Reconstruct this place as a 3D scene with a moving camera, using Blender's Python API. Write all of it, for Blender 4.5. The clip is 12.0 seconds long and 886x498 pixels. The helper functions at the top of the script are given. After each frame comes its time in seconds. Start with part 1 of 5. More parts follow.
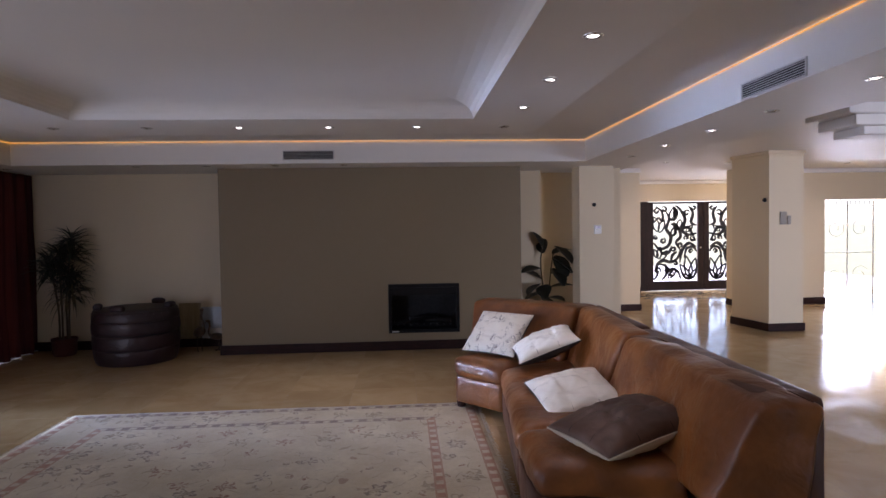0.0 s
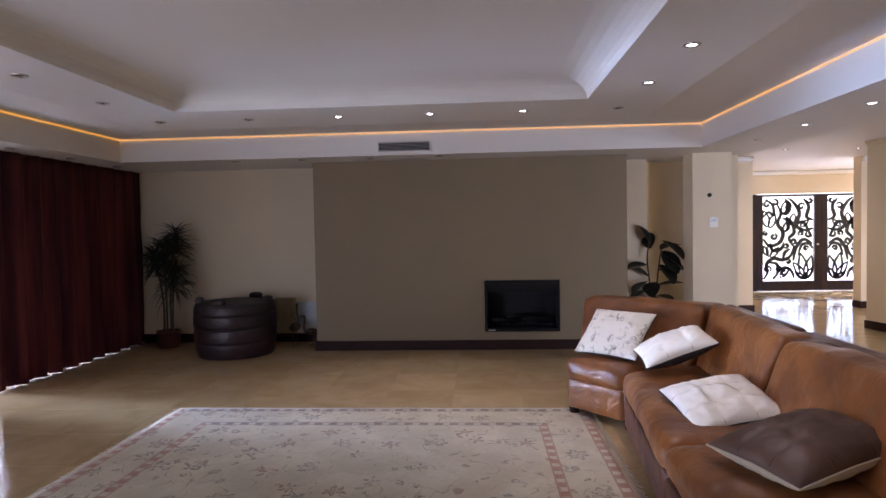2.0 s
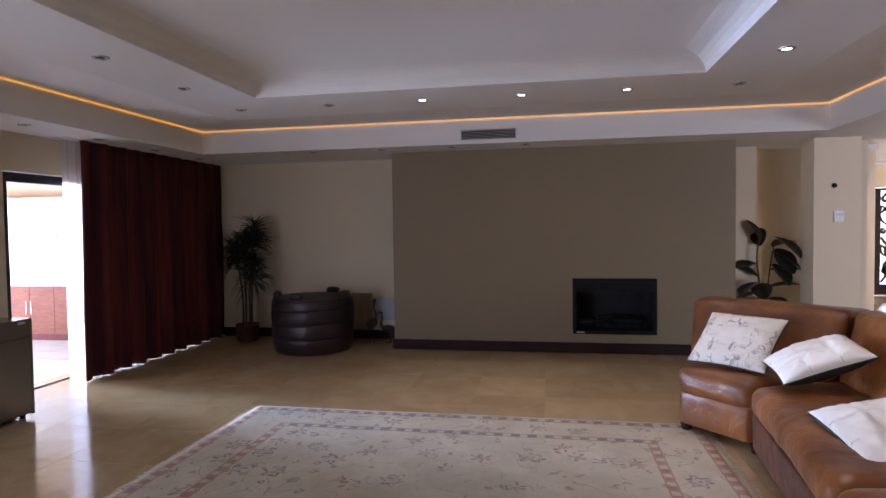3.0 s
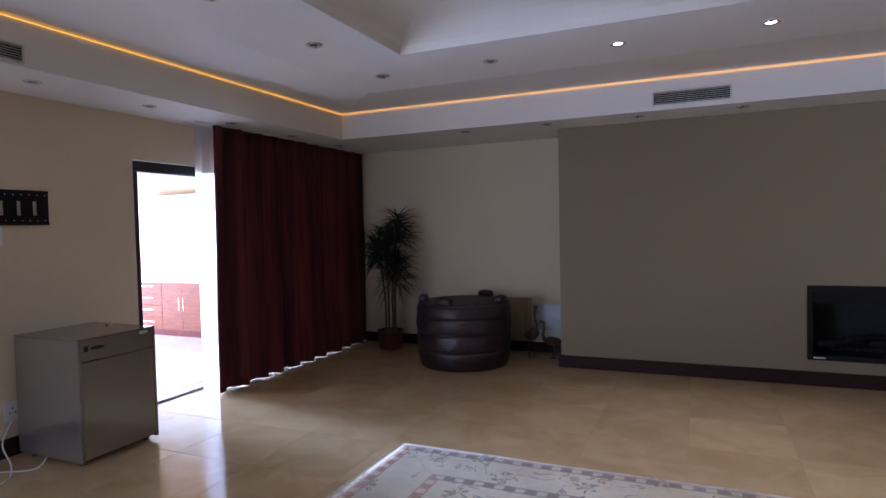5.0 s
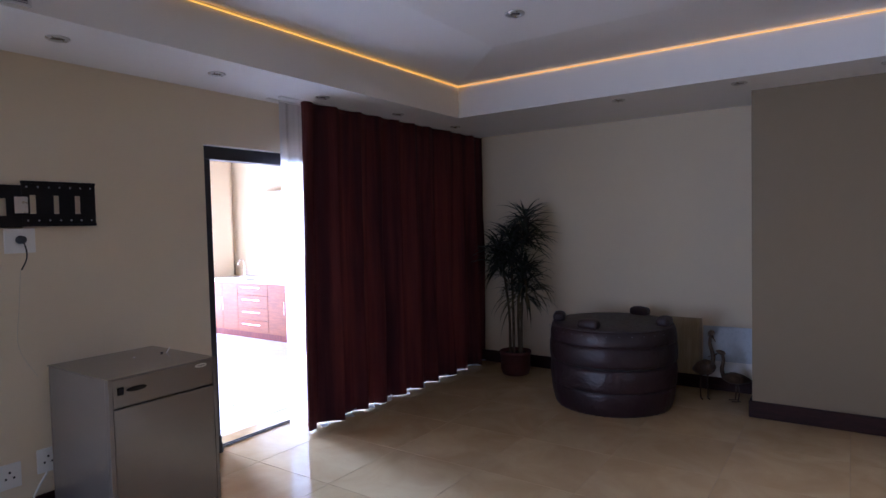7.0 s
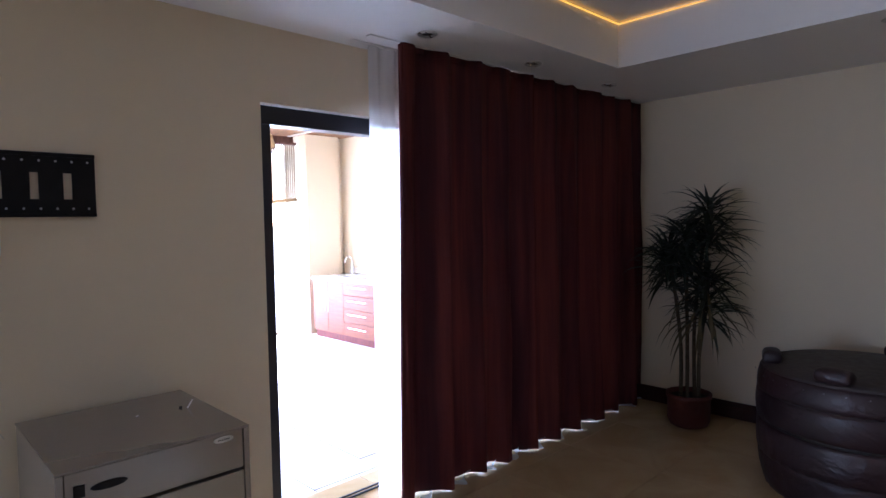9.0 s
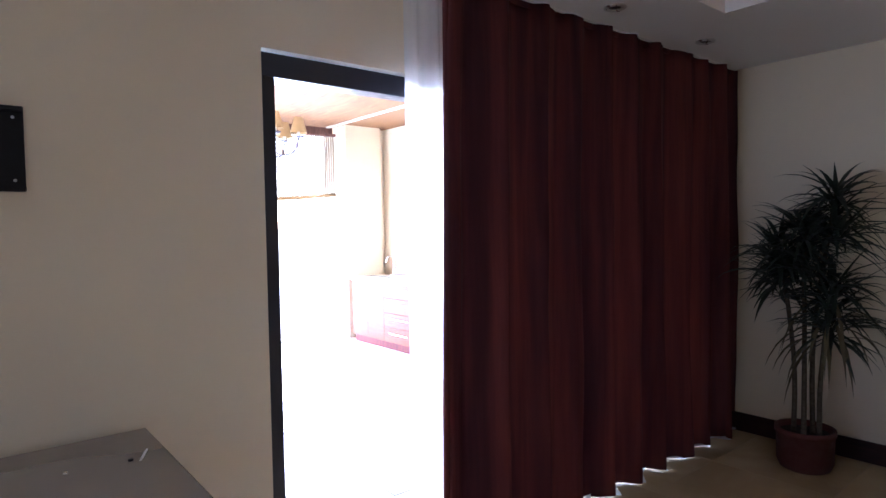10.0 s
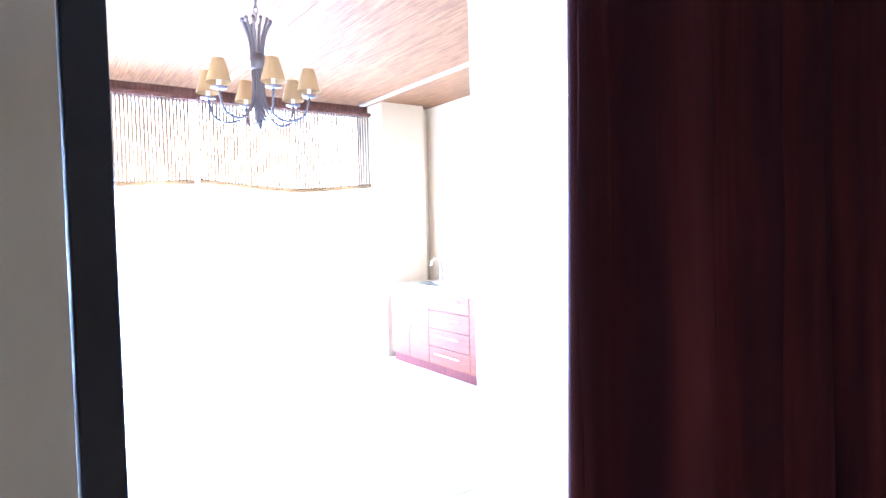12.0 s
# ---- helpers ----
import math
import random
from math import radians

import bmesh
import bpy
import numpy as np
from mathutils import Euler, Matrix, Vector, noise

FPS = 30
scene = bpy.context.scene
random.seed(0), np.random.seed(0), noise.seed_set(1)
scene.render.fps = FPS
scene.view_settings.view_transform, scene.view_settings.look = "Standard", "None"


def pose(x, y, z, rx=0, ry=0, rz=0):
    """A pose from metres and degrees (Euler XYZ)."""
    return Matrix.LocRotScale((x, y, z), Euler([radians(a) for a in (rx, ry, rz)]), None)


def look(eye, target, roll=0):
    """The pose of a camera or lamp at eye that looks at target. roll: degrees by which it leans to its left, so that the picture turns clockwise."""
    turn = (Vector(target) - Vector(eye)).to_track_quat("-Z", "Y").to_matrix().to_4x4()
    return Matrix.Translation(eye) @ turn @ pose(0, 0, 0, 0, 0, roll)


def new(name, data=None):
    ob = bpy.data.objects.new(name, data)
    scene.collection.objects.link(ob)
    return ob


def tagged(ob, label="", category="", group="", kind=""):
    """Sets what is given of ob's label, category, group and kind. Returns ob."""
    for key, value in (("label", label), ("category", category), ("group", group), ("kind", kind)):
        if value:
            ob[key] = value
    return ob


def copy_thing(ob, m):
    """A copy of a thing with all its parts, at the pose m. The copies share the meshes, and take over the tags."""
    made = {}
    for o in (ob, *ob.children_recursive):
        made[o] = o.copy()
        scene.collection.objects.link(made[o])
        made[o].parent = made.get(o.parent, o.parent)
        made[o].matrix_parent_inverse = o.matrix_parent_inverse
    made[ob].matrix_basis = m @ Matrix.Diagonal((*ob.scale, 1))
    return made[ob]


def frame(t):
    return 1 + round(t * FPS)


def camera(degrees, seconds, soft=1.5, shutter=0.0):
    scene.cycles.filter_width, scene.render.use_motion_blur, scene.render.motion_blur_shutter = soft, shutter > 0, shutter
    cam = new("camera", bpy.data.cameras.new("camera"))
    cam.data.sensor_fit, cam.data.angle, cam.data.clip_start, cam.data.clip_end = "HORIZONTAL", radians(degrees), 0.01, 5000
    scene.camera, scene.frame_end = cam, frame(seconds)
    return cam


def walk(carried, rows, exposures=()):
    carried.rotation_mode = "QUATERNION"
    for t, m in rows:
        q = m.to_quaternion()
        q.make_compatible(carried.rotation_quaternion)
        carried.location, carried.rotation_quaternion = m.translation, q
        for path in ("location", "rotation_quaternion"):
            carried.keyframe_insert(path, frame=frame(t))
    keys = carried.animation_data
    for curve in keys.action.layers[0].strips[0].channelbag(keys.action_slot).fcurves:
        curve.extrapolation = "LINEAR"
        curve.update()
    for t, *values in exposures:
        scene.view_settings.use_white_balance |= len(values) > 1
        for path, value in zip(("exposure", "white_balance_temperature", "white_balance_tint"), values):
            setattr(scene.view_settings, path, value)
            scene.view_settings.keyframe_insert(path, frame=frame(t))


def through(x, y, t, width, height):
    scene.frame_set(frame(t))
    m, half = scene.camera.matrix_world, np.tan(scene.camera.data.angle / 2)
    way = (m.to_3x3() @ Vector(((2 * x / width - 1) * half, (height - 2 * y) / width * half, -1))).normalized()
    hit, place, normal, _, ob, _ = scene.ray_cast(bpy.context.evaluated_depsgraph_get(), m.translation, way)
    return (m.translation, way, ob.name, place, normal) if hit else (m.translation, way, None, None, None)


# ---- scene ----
cam = camera(73.6, 12.0)
EXPOSURES = [(0.0, 2.1, 5700, 29), (1.5, 2.62, 5700, 29), (3.0, 2.45, 5700, 29), (5.0, 2.6, 5200, 27), (7.0, 2.65, 4950, 26), (9.0, 2.75, 5000, 22), (10.0, 3.18, 4950, 22), (10.5, 3.35, 4850, 21), (11.0, 3.52, 4700, 19), (11.5, 3.62, 4600, 18), (12.0, 3.1, 4550, 17)]
PATH = [
    (0, (0.008, 0.196, 1.609), (0.138, 2.19, 1.542), -0.9),
    (0.5, (-0.036, 0.242, 1.586), (0.061, 2.239, 1.52), -0.8),
    (1, (-0.068, 0.309, 1.564), (-0.023, 2.307, 1.5), -1.0),
    (1.5, (-0.145, 0.422, 1.565), (-0.172, 2.421, 1.496), -1.0),
    (2, (-0.255, 0.549, 1.542), (-0.382, 2.544, 1.477), -1.1),
    (2.5, (-0.335, 0.733, 1.514), (-0.585, 2.716, 1.446), -1.1),
    (3, (-0.469, 0.952, 1.499), (-0.827, 2.918, 1.429), -0.8),
    (3.2, (-0.538, 1.043, 1.507), (-0.931, 3.003, 1.435), -1.1),
    (4.8, (-1.02, 1.944, 1.473), (-1.778, 3.793, 1.397), -1.3),
    (5.5, (-1.256, 2.351, 1.479), (-2.13, 4.148, 1.402), -1.3),
    (6.5, (-1.626, 2.867, 1.503), (-2.652, 4.581, 1.419), -1.3),
    (7.2, (-1.858, 3.274, 1.501), (-3.035, 4.889, 1.422), -1.4),
    (8.8, (-2.61, 4.081, 1.501), (-4.019, 5.497, 1.412), -1.1),
    (9.5, (-2.989, 4.415, 1.475), (-4.494, 5.729, 1.386), -1.0),
    (10, (-3.265, 4.649, 1.434), (-4.808, 5.919, 1.352), -0.9),
    (10.5, (-3.568, 4.885, 1.434), (-5.142, 6.116, 1.346), -0.9),
    (11, (-3.893, 5.09, 1.412), (-5.496, 6.283, 1.325), -1.0),
    (11.5, (-4.15, 5.278, 1.386), (-5.765, 6.455, 1.303), -0.7),
    (12, (-4.461, 5.481, 1.374), (-6.1, 6.626, 1.298), -1.4),
]
walk(cam, [(t, look(eye, target, roll)) for t, eye, target, roll in PATH], exposures=EXPOSURES)

# ---- world, sun and large lights ----
world = bpy.data.worlds.new("sky")
scene.world = world
world.use_nodes = True
wt = world.node_tree
sky = wt.nodes.new("ShaderNodeTexSky")
sky.sky_type, sky.sun_disc = "NISHITA", False
SUN_ELEVATION, SUN_HEADING = radians(32), radians(-60)
sky.sun_elevation, sky.sun_rotation = SUN_ELEVATION, SUN_HEADING
wt.nodes["Background"].inputs[1].default_value = 0.12
wt.links.new(sky.outputs[0], wt.nodes["Background"].inputs[0])
sun = new("sun", bpy.data.lights.new("sun", "SUN"))
sun.data.energy, sun.data.angle, sun.data.color = 5.0, radians(0.5), (1.0, 0.95, 0.87)
sun_dir = Vector((math.sin(SUN_HEADING) * math.cos(SUN_ELEVATION), math.cos(SUN_HEADING) * math.cos(SUN_ELEVATION), math.sin(SUN_ELEVATION)))
sun.matrix_world = look(sun_dir * 40, (0, 0, 0))


SOUTH_FACE = -2.2


def opening_light(name, eye, target, width, height, watts, color=(0.93, 0.97, 1.0), spread=180):
    """Daylight that enters through an opening of the building, known or added."""
    lamp = new(name, bpy.data.lights.new(name, "AREA"))
    lamp.data.shape, lamp.data.size, lamp.data.size_y = "RECTANGLE", width, height
    lamp.data.energy, lamp.data.color = watts, color
    lamp.data.spread = radians(spread)
    lamp.matrix_world = look(eye, target)
    return lamp


opening_light("patio_daylight", (-11.35, 5.8, 0.9), (-5.0, 5.8, 0.5), 6.0, 1.9, 150, (0.80, 0.90, 1.0))
opening_light("court_daylight", (-11.3, 7.0, 1.0), (-5.4, 5.85, 0.6), 1.5, 1.7, 34, (0.62, 0.80, 1.0), 56)
opening_light("gate_daylight", (7.35, 14.75, 1.15), (7.35, 5.0, 0.9), 2.9, 2.1, 8, (0.78, 0.89, 1.0))
opening_light("hall_door_daylight", (10.6, 14.75, 1.1), (9.2, 5.0, 0.8), 2.6, 2.1, 70, (0.88, 0.94, 1.0))
# added fill lamp at an unseen opening made in the west wall
opening_light("west_fill_lamp", (-5.75, 0.2, 1.1), (-1.6, 6.5, 2.3), 2.9, 1.9, 10.5, (0.86, 0.93, 1.0), 110)

# lights the hall from an assumed, unseen opening in the south wall
opening_light("hall_unseen_daylight", (7.0, SOUTH_FACE - 0.3, 1.1), (6.3, 9.0, 1.2), 3.4, 1.9, 14, spread=64)


# ---- materials ----
class Graph:
    """A small writer of node graphs."""

    def __init__(self, name):
        self.material = bpy.data.materials.new(name)
        self.material.use_nodes = True
        self.tree = self.material.node_tree
        self.bsdf = self.tree.nodes["Principled BSDF"]
        self.coords = self.tree.nodes.new("ShaderNodeTexCoord").outputs["Object"]

    def put(self, socket, value):
        if isinstance(value, bpy.types.NodeSocket):
            self.tree.links.new(value, socket)
        elif isinstance(value, (tuple, list)) and len(value) == 3 and socket.type == "RGBA":
            socket.default_value = (*value, 1)
        else:
            socket.default_value = value

    def math(self, op, a, b=0.0, c=0.0):
        n = self.tree.nodes.new("ShaderNodeMath")
        n.operation = op
        for socket, value in zip(n.inputs, (a, b, c)):
            self.put(socket, value)
        return n.outputs[0]

    def mix(self, factor, a, b, kind="MIX"):
        n = self.tree.nodes.new("ShaderNodeMix")
        n.data_type, n.blend_type = "RGBA", kind
        self.put(n.inputs[0], factor), self.put(n.inputs[6], a), self.put(n.inputs[7], b)
        return n.outputs[2]

    def stretch(self, sx, sy, sz, where=None):
        n = self.tree.nodes.new("ShaderNodeMapping")
        self.put(n.inputs[0], where or self.coords)
        n.inputs[3].default_value = (sx, sy, sz)
        return n.outputs[0]

    def noise(self, scale, detail=4.0, rough=0.55, where=None, warp=0.0):
        n = self.tree.nodes.new("ShaderNodeTexNoise")
        self.put(n.inputs["Vector"], where or self.coords)
        n.inputs["Scale"].default_value, n.inputs["Detail"].default_value = scale, detail
        n.inputs["Roughness"].default_value, n.inputs["Distortion"].default_value = rough, warp
        return n.outputs[0]

    def cells(self, scale, feature="F1", where=None, output=0, jitter=1.0):
        n = self.tree.nodes.new("ShaderNodeTexVoronoi")
        n.feature = feature
        self.put(n.inputs["Vector"], where or self.coords)
        n.inputs["Scale"].default_value, n.inputs["Randomness"].default_value = scale, jitter
        return n.outputs[output]

    def rosette(self, scale, jitter):
        """Scattered flower centres: distance, a colour of its own, and the angle round each."""
        n = self.tree.nodes.new("ShaderNodeTexVoronoi")
        wobble = self.tree.nodes.new("ShaderNodeTexNoise")
        self.put(wobble.inputs["Vector"], self.coords)
        wobble.inputs["Scale"].default_value = 11.0
        place = self.tree.nodes.new("ShaderNodeVectorMath")
        place.operation = "MULTIPLY_ADD"
        self.put(place.inputs[0], wobble.outputs["Color"])
        place.inputs[1].default_value = (0.09, 0.09, 0.0)
        self.put(place.inputs[2], self.coords)
        self.put(n.inputs["Vector"], place.outputs[0])
        n.inputs["Scale"].default_value, n.inputs["Randomness"].default_value = scale, jitter
        away = self.tree.nodes.new("ShaderNodeVectorMath")
        away.operation = "SUBTRACT"
        self.put(away.inputs[0], place.outputs[0]), self.put(away.inputs[1], n.outputs["Position"])
        parts = self.tree.nodes.new("ShaderNodeSeparateXYZ")
        self.put(parts.inputs[0], away.outputs[0])
        return n.outputs["Distance"], n.outputs["Color"], self.math("ARCTAN2", parts.outputs[1], parts.outputs[0])

    def ramp(self, value, low, high, to_low=0.0, to_high=1.0):
        n = self.tree.nodes.new("ShaderNodeMapRange")
        n.interpolation_type = "SMOOTHSTEP"
        for socket, v in zip(n.inputs, (value, low, high, to_low, to_high)):
            self.put(socket, v)
        return n.outputs[0]

    def random(self):
        return self.tree.nodes.new("ShaderNodeObjectInfo").outputs["Random"]

    def xyz(self):
        n = self.tree.nodes.new("ShaderNodeSeparateXYZ")
        self.put(n.inputs[0], self.coords)
        return n.outputs

    def bump(self, height, strength=0.2, distance=0.01, under=None):
        n = self.tree.nodes.new("ShaderNodeBump")
        n.inputs["Strength"].default_value, n.inputs["Distance"].default_value = strength, distance
        self.put(n.inputs["Height"], height)
        if under is not None:
            self.put(n.inputs["Normal"], under)
        return n.outputs[0]

    def done(self, color, rough=0.5, metal=0.0, normal=None, specular=None, coat=0.0, sheen=0.0):
        b = self.bsdf.inputs
        self.put(b["Base Color"], color), self.put(b["Roughness"], rough), self.put(b["Metallic"], metal)
        if normal is not None:
            self.put(b["Normal"], normal)
        if specular is not None:
            self.put(b["Specular IOR Level"], specular)
        b["Coat Weight"].default_value, b["Sheen Weight"].default_value = coat, sheen
        return self.material


def paint(name, color, spread=0.07, rough=0.6, relief=0.12):
    """Rolled wall paint: faint orange-peel relief, large soft unevenness, small scuffs."""
    g = Graph(name)
    large, small = g.noise(0.9, 3), g.noise(14, 5)
    tone = g.math("MULTIPLY_ADD", g.math("ADD", g.math("MULTIPLY", large, 1.4), g.math("MULTIPLY", small, 0.6)), spread, 1 - spread)
    shade = g.mix(1.0, color, tone, "MULTIPLY")
    scuff = g.ramp(g.noise(3.2, 6, 0.7), 0.66, 0.74, 0, 0.12)
    shade = g.mix(scuff, shade, tuple(c * 0.72 for c in color))
    return g.done(shade, g.ramp(small, 0.3, 0.7, rough - 0.06, rough + 0.08), normal=g.bump(g.noise(240, 2), relief, 0.002))


def plain(name, color, rough=0.5, metal=0.0, spread=0.12, scale=9.0, relief=0.05, grain=160.0, coat=0.0, specular=0.5):
    g = Graph(name)
    a = g.noise(scale, 5)
    tone = g.math("MULTIPLY_ADD", a, spread * 2, 1 - spread)
    return g.done(g.mix(1.0, color, tone, "MULTIPLY"), g.ramp(g.noise(scale * 3, 4), 0.3, 0.7, max(0.03, rough - 0.07), min(1, rough + 0.07)), metal,
                  g.bump(g.noise(grain, 3), relief, 0.002), coat=coat, specular=specular)


def enamel(name, color, rough, metal):
    """Smooth sprayed enamel with faint wiped smears."""
    g = Graph(name)
    smear = g.noise(2.2, 3, 0.5, g.stretch(1, 1, 3))
    return g.done(g.mix(1.0, color, g.math("MULTIPLY_ADD", smear, 0.16, 0.92), "MULTIPLY"), g.ramp(smear, 0.3, 0.7, rough - 0.03, rough + 0.05), metal)


def glow(name, color, strength):
    m = bpy.data.materials.new(name)
    m.use_nodes = True
    b = m.node_tree.nodes["Principled BSDF"].inputs
    b["Base Color"].default_value = (*color, 1)
    b["Emission Color"].default_value, b["Emission Strength"].default_value = (*color, 1), strength
    return m


def leather(name, dark, light, rough=0.30, crease=0.5):
    """Pull-up leather: pebbled grain, creases, rubbed lighter patches."""
    g = Graph(name)
    cloud, fold = g.noise(2.6, 4, 0.55), g.noise(6, 3, 0.5, warp=0.5)
    color = g.mix(g.ramp(cloud, 0.3, 0.72), dark, light)
    color = g.mix(g.ramp(fold, 0.5, 0.85, 0, 0.25), color, tuple(min(1, c * 1.35) for c in light))
    color = g.mix(g.ramp(g.noise(31, 5, 0.65), 0.66, 0.8, 0, 0.22), color, tuple(c * 0.5 for c in dark))
    pebble = g.bump(g.cells(260, "F1"), 0.10, 0.0015)
    crinkle = g.bump(g.math("ABSOLUTE", g.math("SUBTRACT", g.noise(11, 3, 0.5, warp=0.6), 0.5)), crease * 0.6, 0.02, pebble)
    wrinkle = g.bump(g.noise(4.5, 3, 0.5, warp=0.8), crease, 0.05, crinkle)
    return g.done(color, g.ramp(cloud, 0.3, 0.75, rough + 0.1, rough - 0.05), normal=wrinkle)


def wood(name, dark, light, rough=0.4, along=(14, 14, 1.2), coat=0.0):
    g = Graph(name)
    v = g.stretch(*along)
    grain, fine = g.noise(2.2, 6, 0.6, v, 1.2), g.noise(11, 4, 0.6, v)
    color = g.mix(g.ramp(grain, 0.3, 0.72), dark, light)
    color = g.mix(g.ramp(fine, 0.5, 0.75, 0, 0.4), color, tuple(c * 0.6 for c in dark))
    return g.done(color, g.ramp(grain, 0.3, 0.7, rough - 0.08, rough + 0.1), normal=g.bump(fine, 0.1, 0.002), coat=coat, specular=0.22)


def marble_tile():
    """Polished travertine tile: warm cream with ochre clouds, each tile a little different."""
    g = Graph("polished_travertine")
    n = g.tree.nodes.new("ShaderNodeVectorMath")
    n.operation = "ADD"
    geo = g.tree.nodes.new("ShaderNodeNewGeometry").outputs["Position"]
    g.put(n.inputs[0], geo)
    comb = g.tree.nodes.new("ShaderNodeCombineXYZ")
    r = g.random()
    g.put(comb.inputs[0], g.math("MULTIPLY", r, 37.0)), g.put(comb.inputs[1], g.math("MULTIPLY", r, 91.0))
    g.put(n.inputs[1], comb.outputs[0])
    where = n.outputs[0]
    cloud, vein, pit = g.noise(2.1, 6, 0.6, where, 0.9), g.noise(5.5, 7, 0.66, g.stretch(1, 2.4, 1, where), 1.5), g.noise(60, 3, 0.6, where)
    color = g.mix(g.ramp(cloud, 0.3, 0.72), (0.50, 0.352, 0.178), (0.60, 0.452, 0.25))
    color = g.mix(g.ramp(vein, 0.56, 0.76, 0, 0.25), color, (0.42, 0.28, 0.13))
    color = g.mix(g.ramp(pit, 0.62, 0.72, 0, 0.2), color, (0.4, 0.28, 0.16))
    color = g.mix(1.0, color, g.math("MULTIPLY_ADD", r, 0.10, 0.93), "MULTIPLY")
    smear = g.noise(1.6, 5, 0.7, geo)
    return g.done(color, g.ramp(smear, 0.35, 0.75, 0.07, 0.24), normal=g.bump(g.noise(3, 2, 0.5, where), 0.03, 0.01))


def rug_weave(hx, hy):
    """Hand-knotted wool rug: ivory ground, two guard bands of linked lozenges, scattered palmettes and vines."""
    g = Graph("ivory_wool_rug")
    x, y, _ = g.xyz()
    ax, ay = g.math("ABSOLUTE", x), g.math("ABSOLUTE", y)
    dx, dy = g.math("SUBTRACT", hx, ax), g.math("SUBTRACT", hy, ay)
    edge = g.math("MINIMUM", dx, dy)
    on_side = g.math("LESS_THAN", dx, dy)
    along = g.math("ADD", g.math("MULTIPLY", y, on_side), g.math("MULTIPLY", x, g.math("SUBTRACT", 1.0, on_side)))

    def band(lo, hi):
        return g.math("MULTIPLY", g.math("GREATER_THAN", edge, lo), g.math("LESS_THAN", edge, hi))

    ground = g.mix(g.ramp(g.noise(2.4, 4), 0.35, 0.7), (0.49, 0.412, 0.265), (0.625, 0.545, 0.375))
    ground = g.mix(g.ramp(g.noise(26, 5, 0.7), 0.42, 0.74, 0, 0.45), ground, (0.42, 0.33, 0.22))
    big, tint, local = g.rosette(4.0, 0.7)
    sep = g.tree.nodes.new("ShaderNodeSeparateColor")
    g.put(sep.inputs[0], tint)
    rust, slate, olive = (0.24, 0.10, 0.05), (0.17, 0.12, 0.085), (0.22, 0.155, 0.075)
    ink = g.mix(g.math("GREATER_THAN", sep.outputs[0], 0.5), g.mix(g.math("GREATER_THAN", sep.outputs[1], 0.5), rust, slate), olive)
    field = ground
    for dist, angle, petals, size, chance, strength in ((big, local, 6.0, 0.36, 0.15, 0.9), (*g.rosette(7.5, 0.9)[::2], 2.0, 0.24, 0.25, 0.85)):
        wave = g.math("MULTIPLY_ADD", g.math("COSINE", g.math("MULTIPLY_ADD", angle, petals, g.math("MULTIPLY", sep.outputs[2], 6.0))), 0.20 * size, 0.74 * size)
        inside = g.math("LESS_THAN", dist, wave)
        line = g.math("LESS_THAN", g.math("ABSOLUTE", g.math("SUBTRACT", dist, wave)), 0.05)
        here = g.math("MULTIPLY", g.math("GREATER_THAN", sep.outputs[2], chance), g.ramp(g.noise(34, 3, 0.6), 0.38, 0.55))
        field = g.mix(g.math("MULTIPLY", g.math("MULTIPLY", inside, here), 0.30), field, ink)
        field = g.mix(g.math("MULTIPLY", g.math("MULTIPLY", line, here), strength), field, ink)
        field = g.mix(g.math("MULTIPLY", g.math("LESS_THAN", dist, 0.28 * size), 0.6), field, rust)
    vine = g.math("LESS_THAN", g.math("ABSOLUTE", g.math("SUBTRACT", g.noise(3.4, 1.5, 0.4), 0.5)), 0.007)
    field = g.mix(g.math("MULTIPLY", g.math("MULTIPLY", vine, g.ramp(g.noise(12, 2), 0.42, 0.56)), 0.6), field, olive)
    link = g.math("ABSOLUTE", g.math("SINE", g.math("MULTIPLY", along, 26.0)))
    lozenge = g.ramp(link, 0.55, 0.75, 0.12, 0.9)
    chain_color = g.mix(on_side, (0.17, 0.10, 0.07), (0.33, 0.13, 0.06))
    color = field
    for lo, hi in ((0.04, 0.090), (0.40, 0.448)):
        color = g.mix(g.math("MULTIPLY", band(lo, hi), lozenge), color, chain_color)
        for a in (lo - 0.012, hi):
            color = g.mix(g.math("MULTIPLY", band(a, a + 0.012), 0.75), color, chain_color)
    worn = g.ramp(g.noise(6, 5, 0.7), 0.45, 0.75, 0.0, 0.25)
    color = g.mix(worn, color, (0.60, 0.54, 0.44))
    pile = g.bump(g.noise(420, 2), 0.35, 0.004)
    return g.done(color, 0.62, normal=g.bump(g.noise(40, 3), 0.2, 0.006, pile), specular=0.5, sheen=0.2)


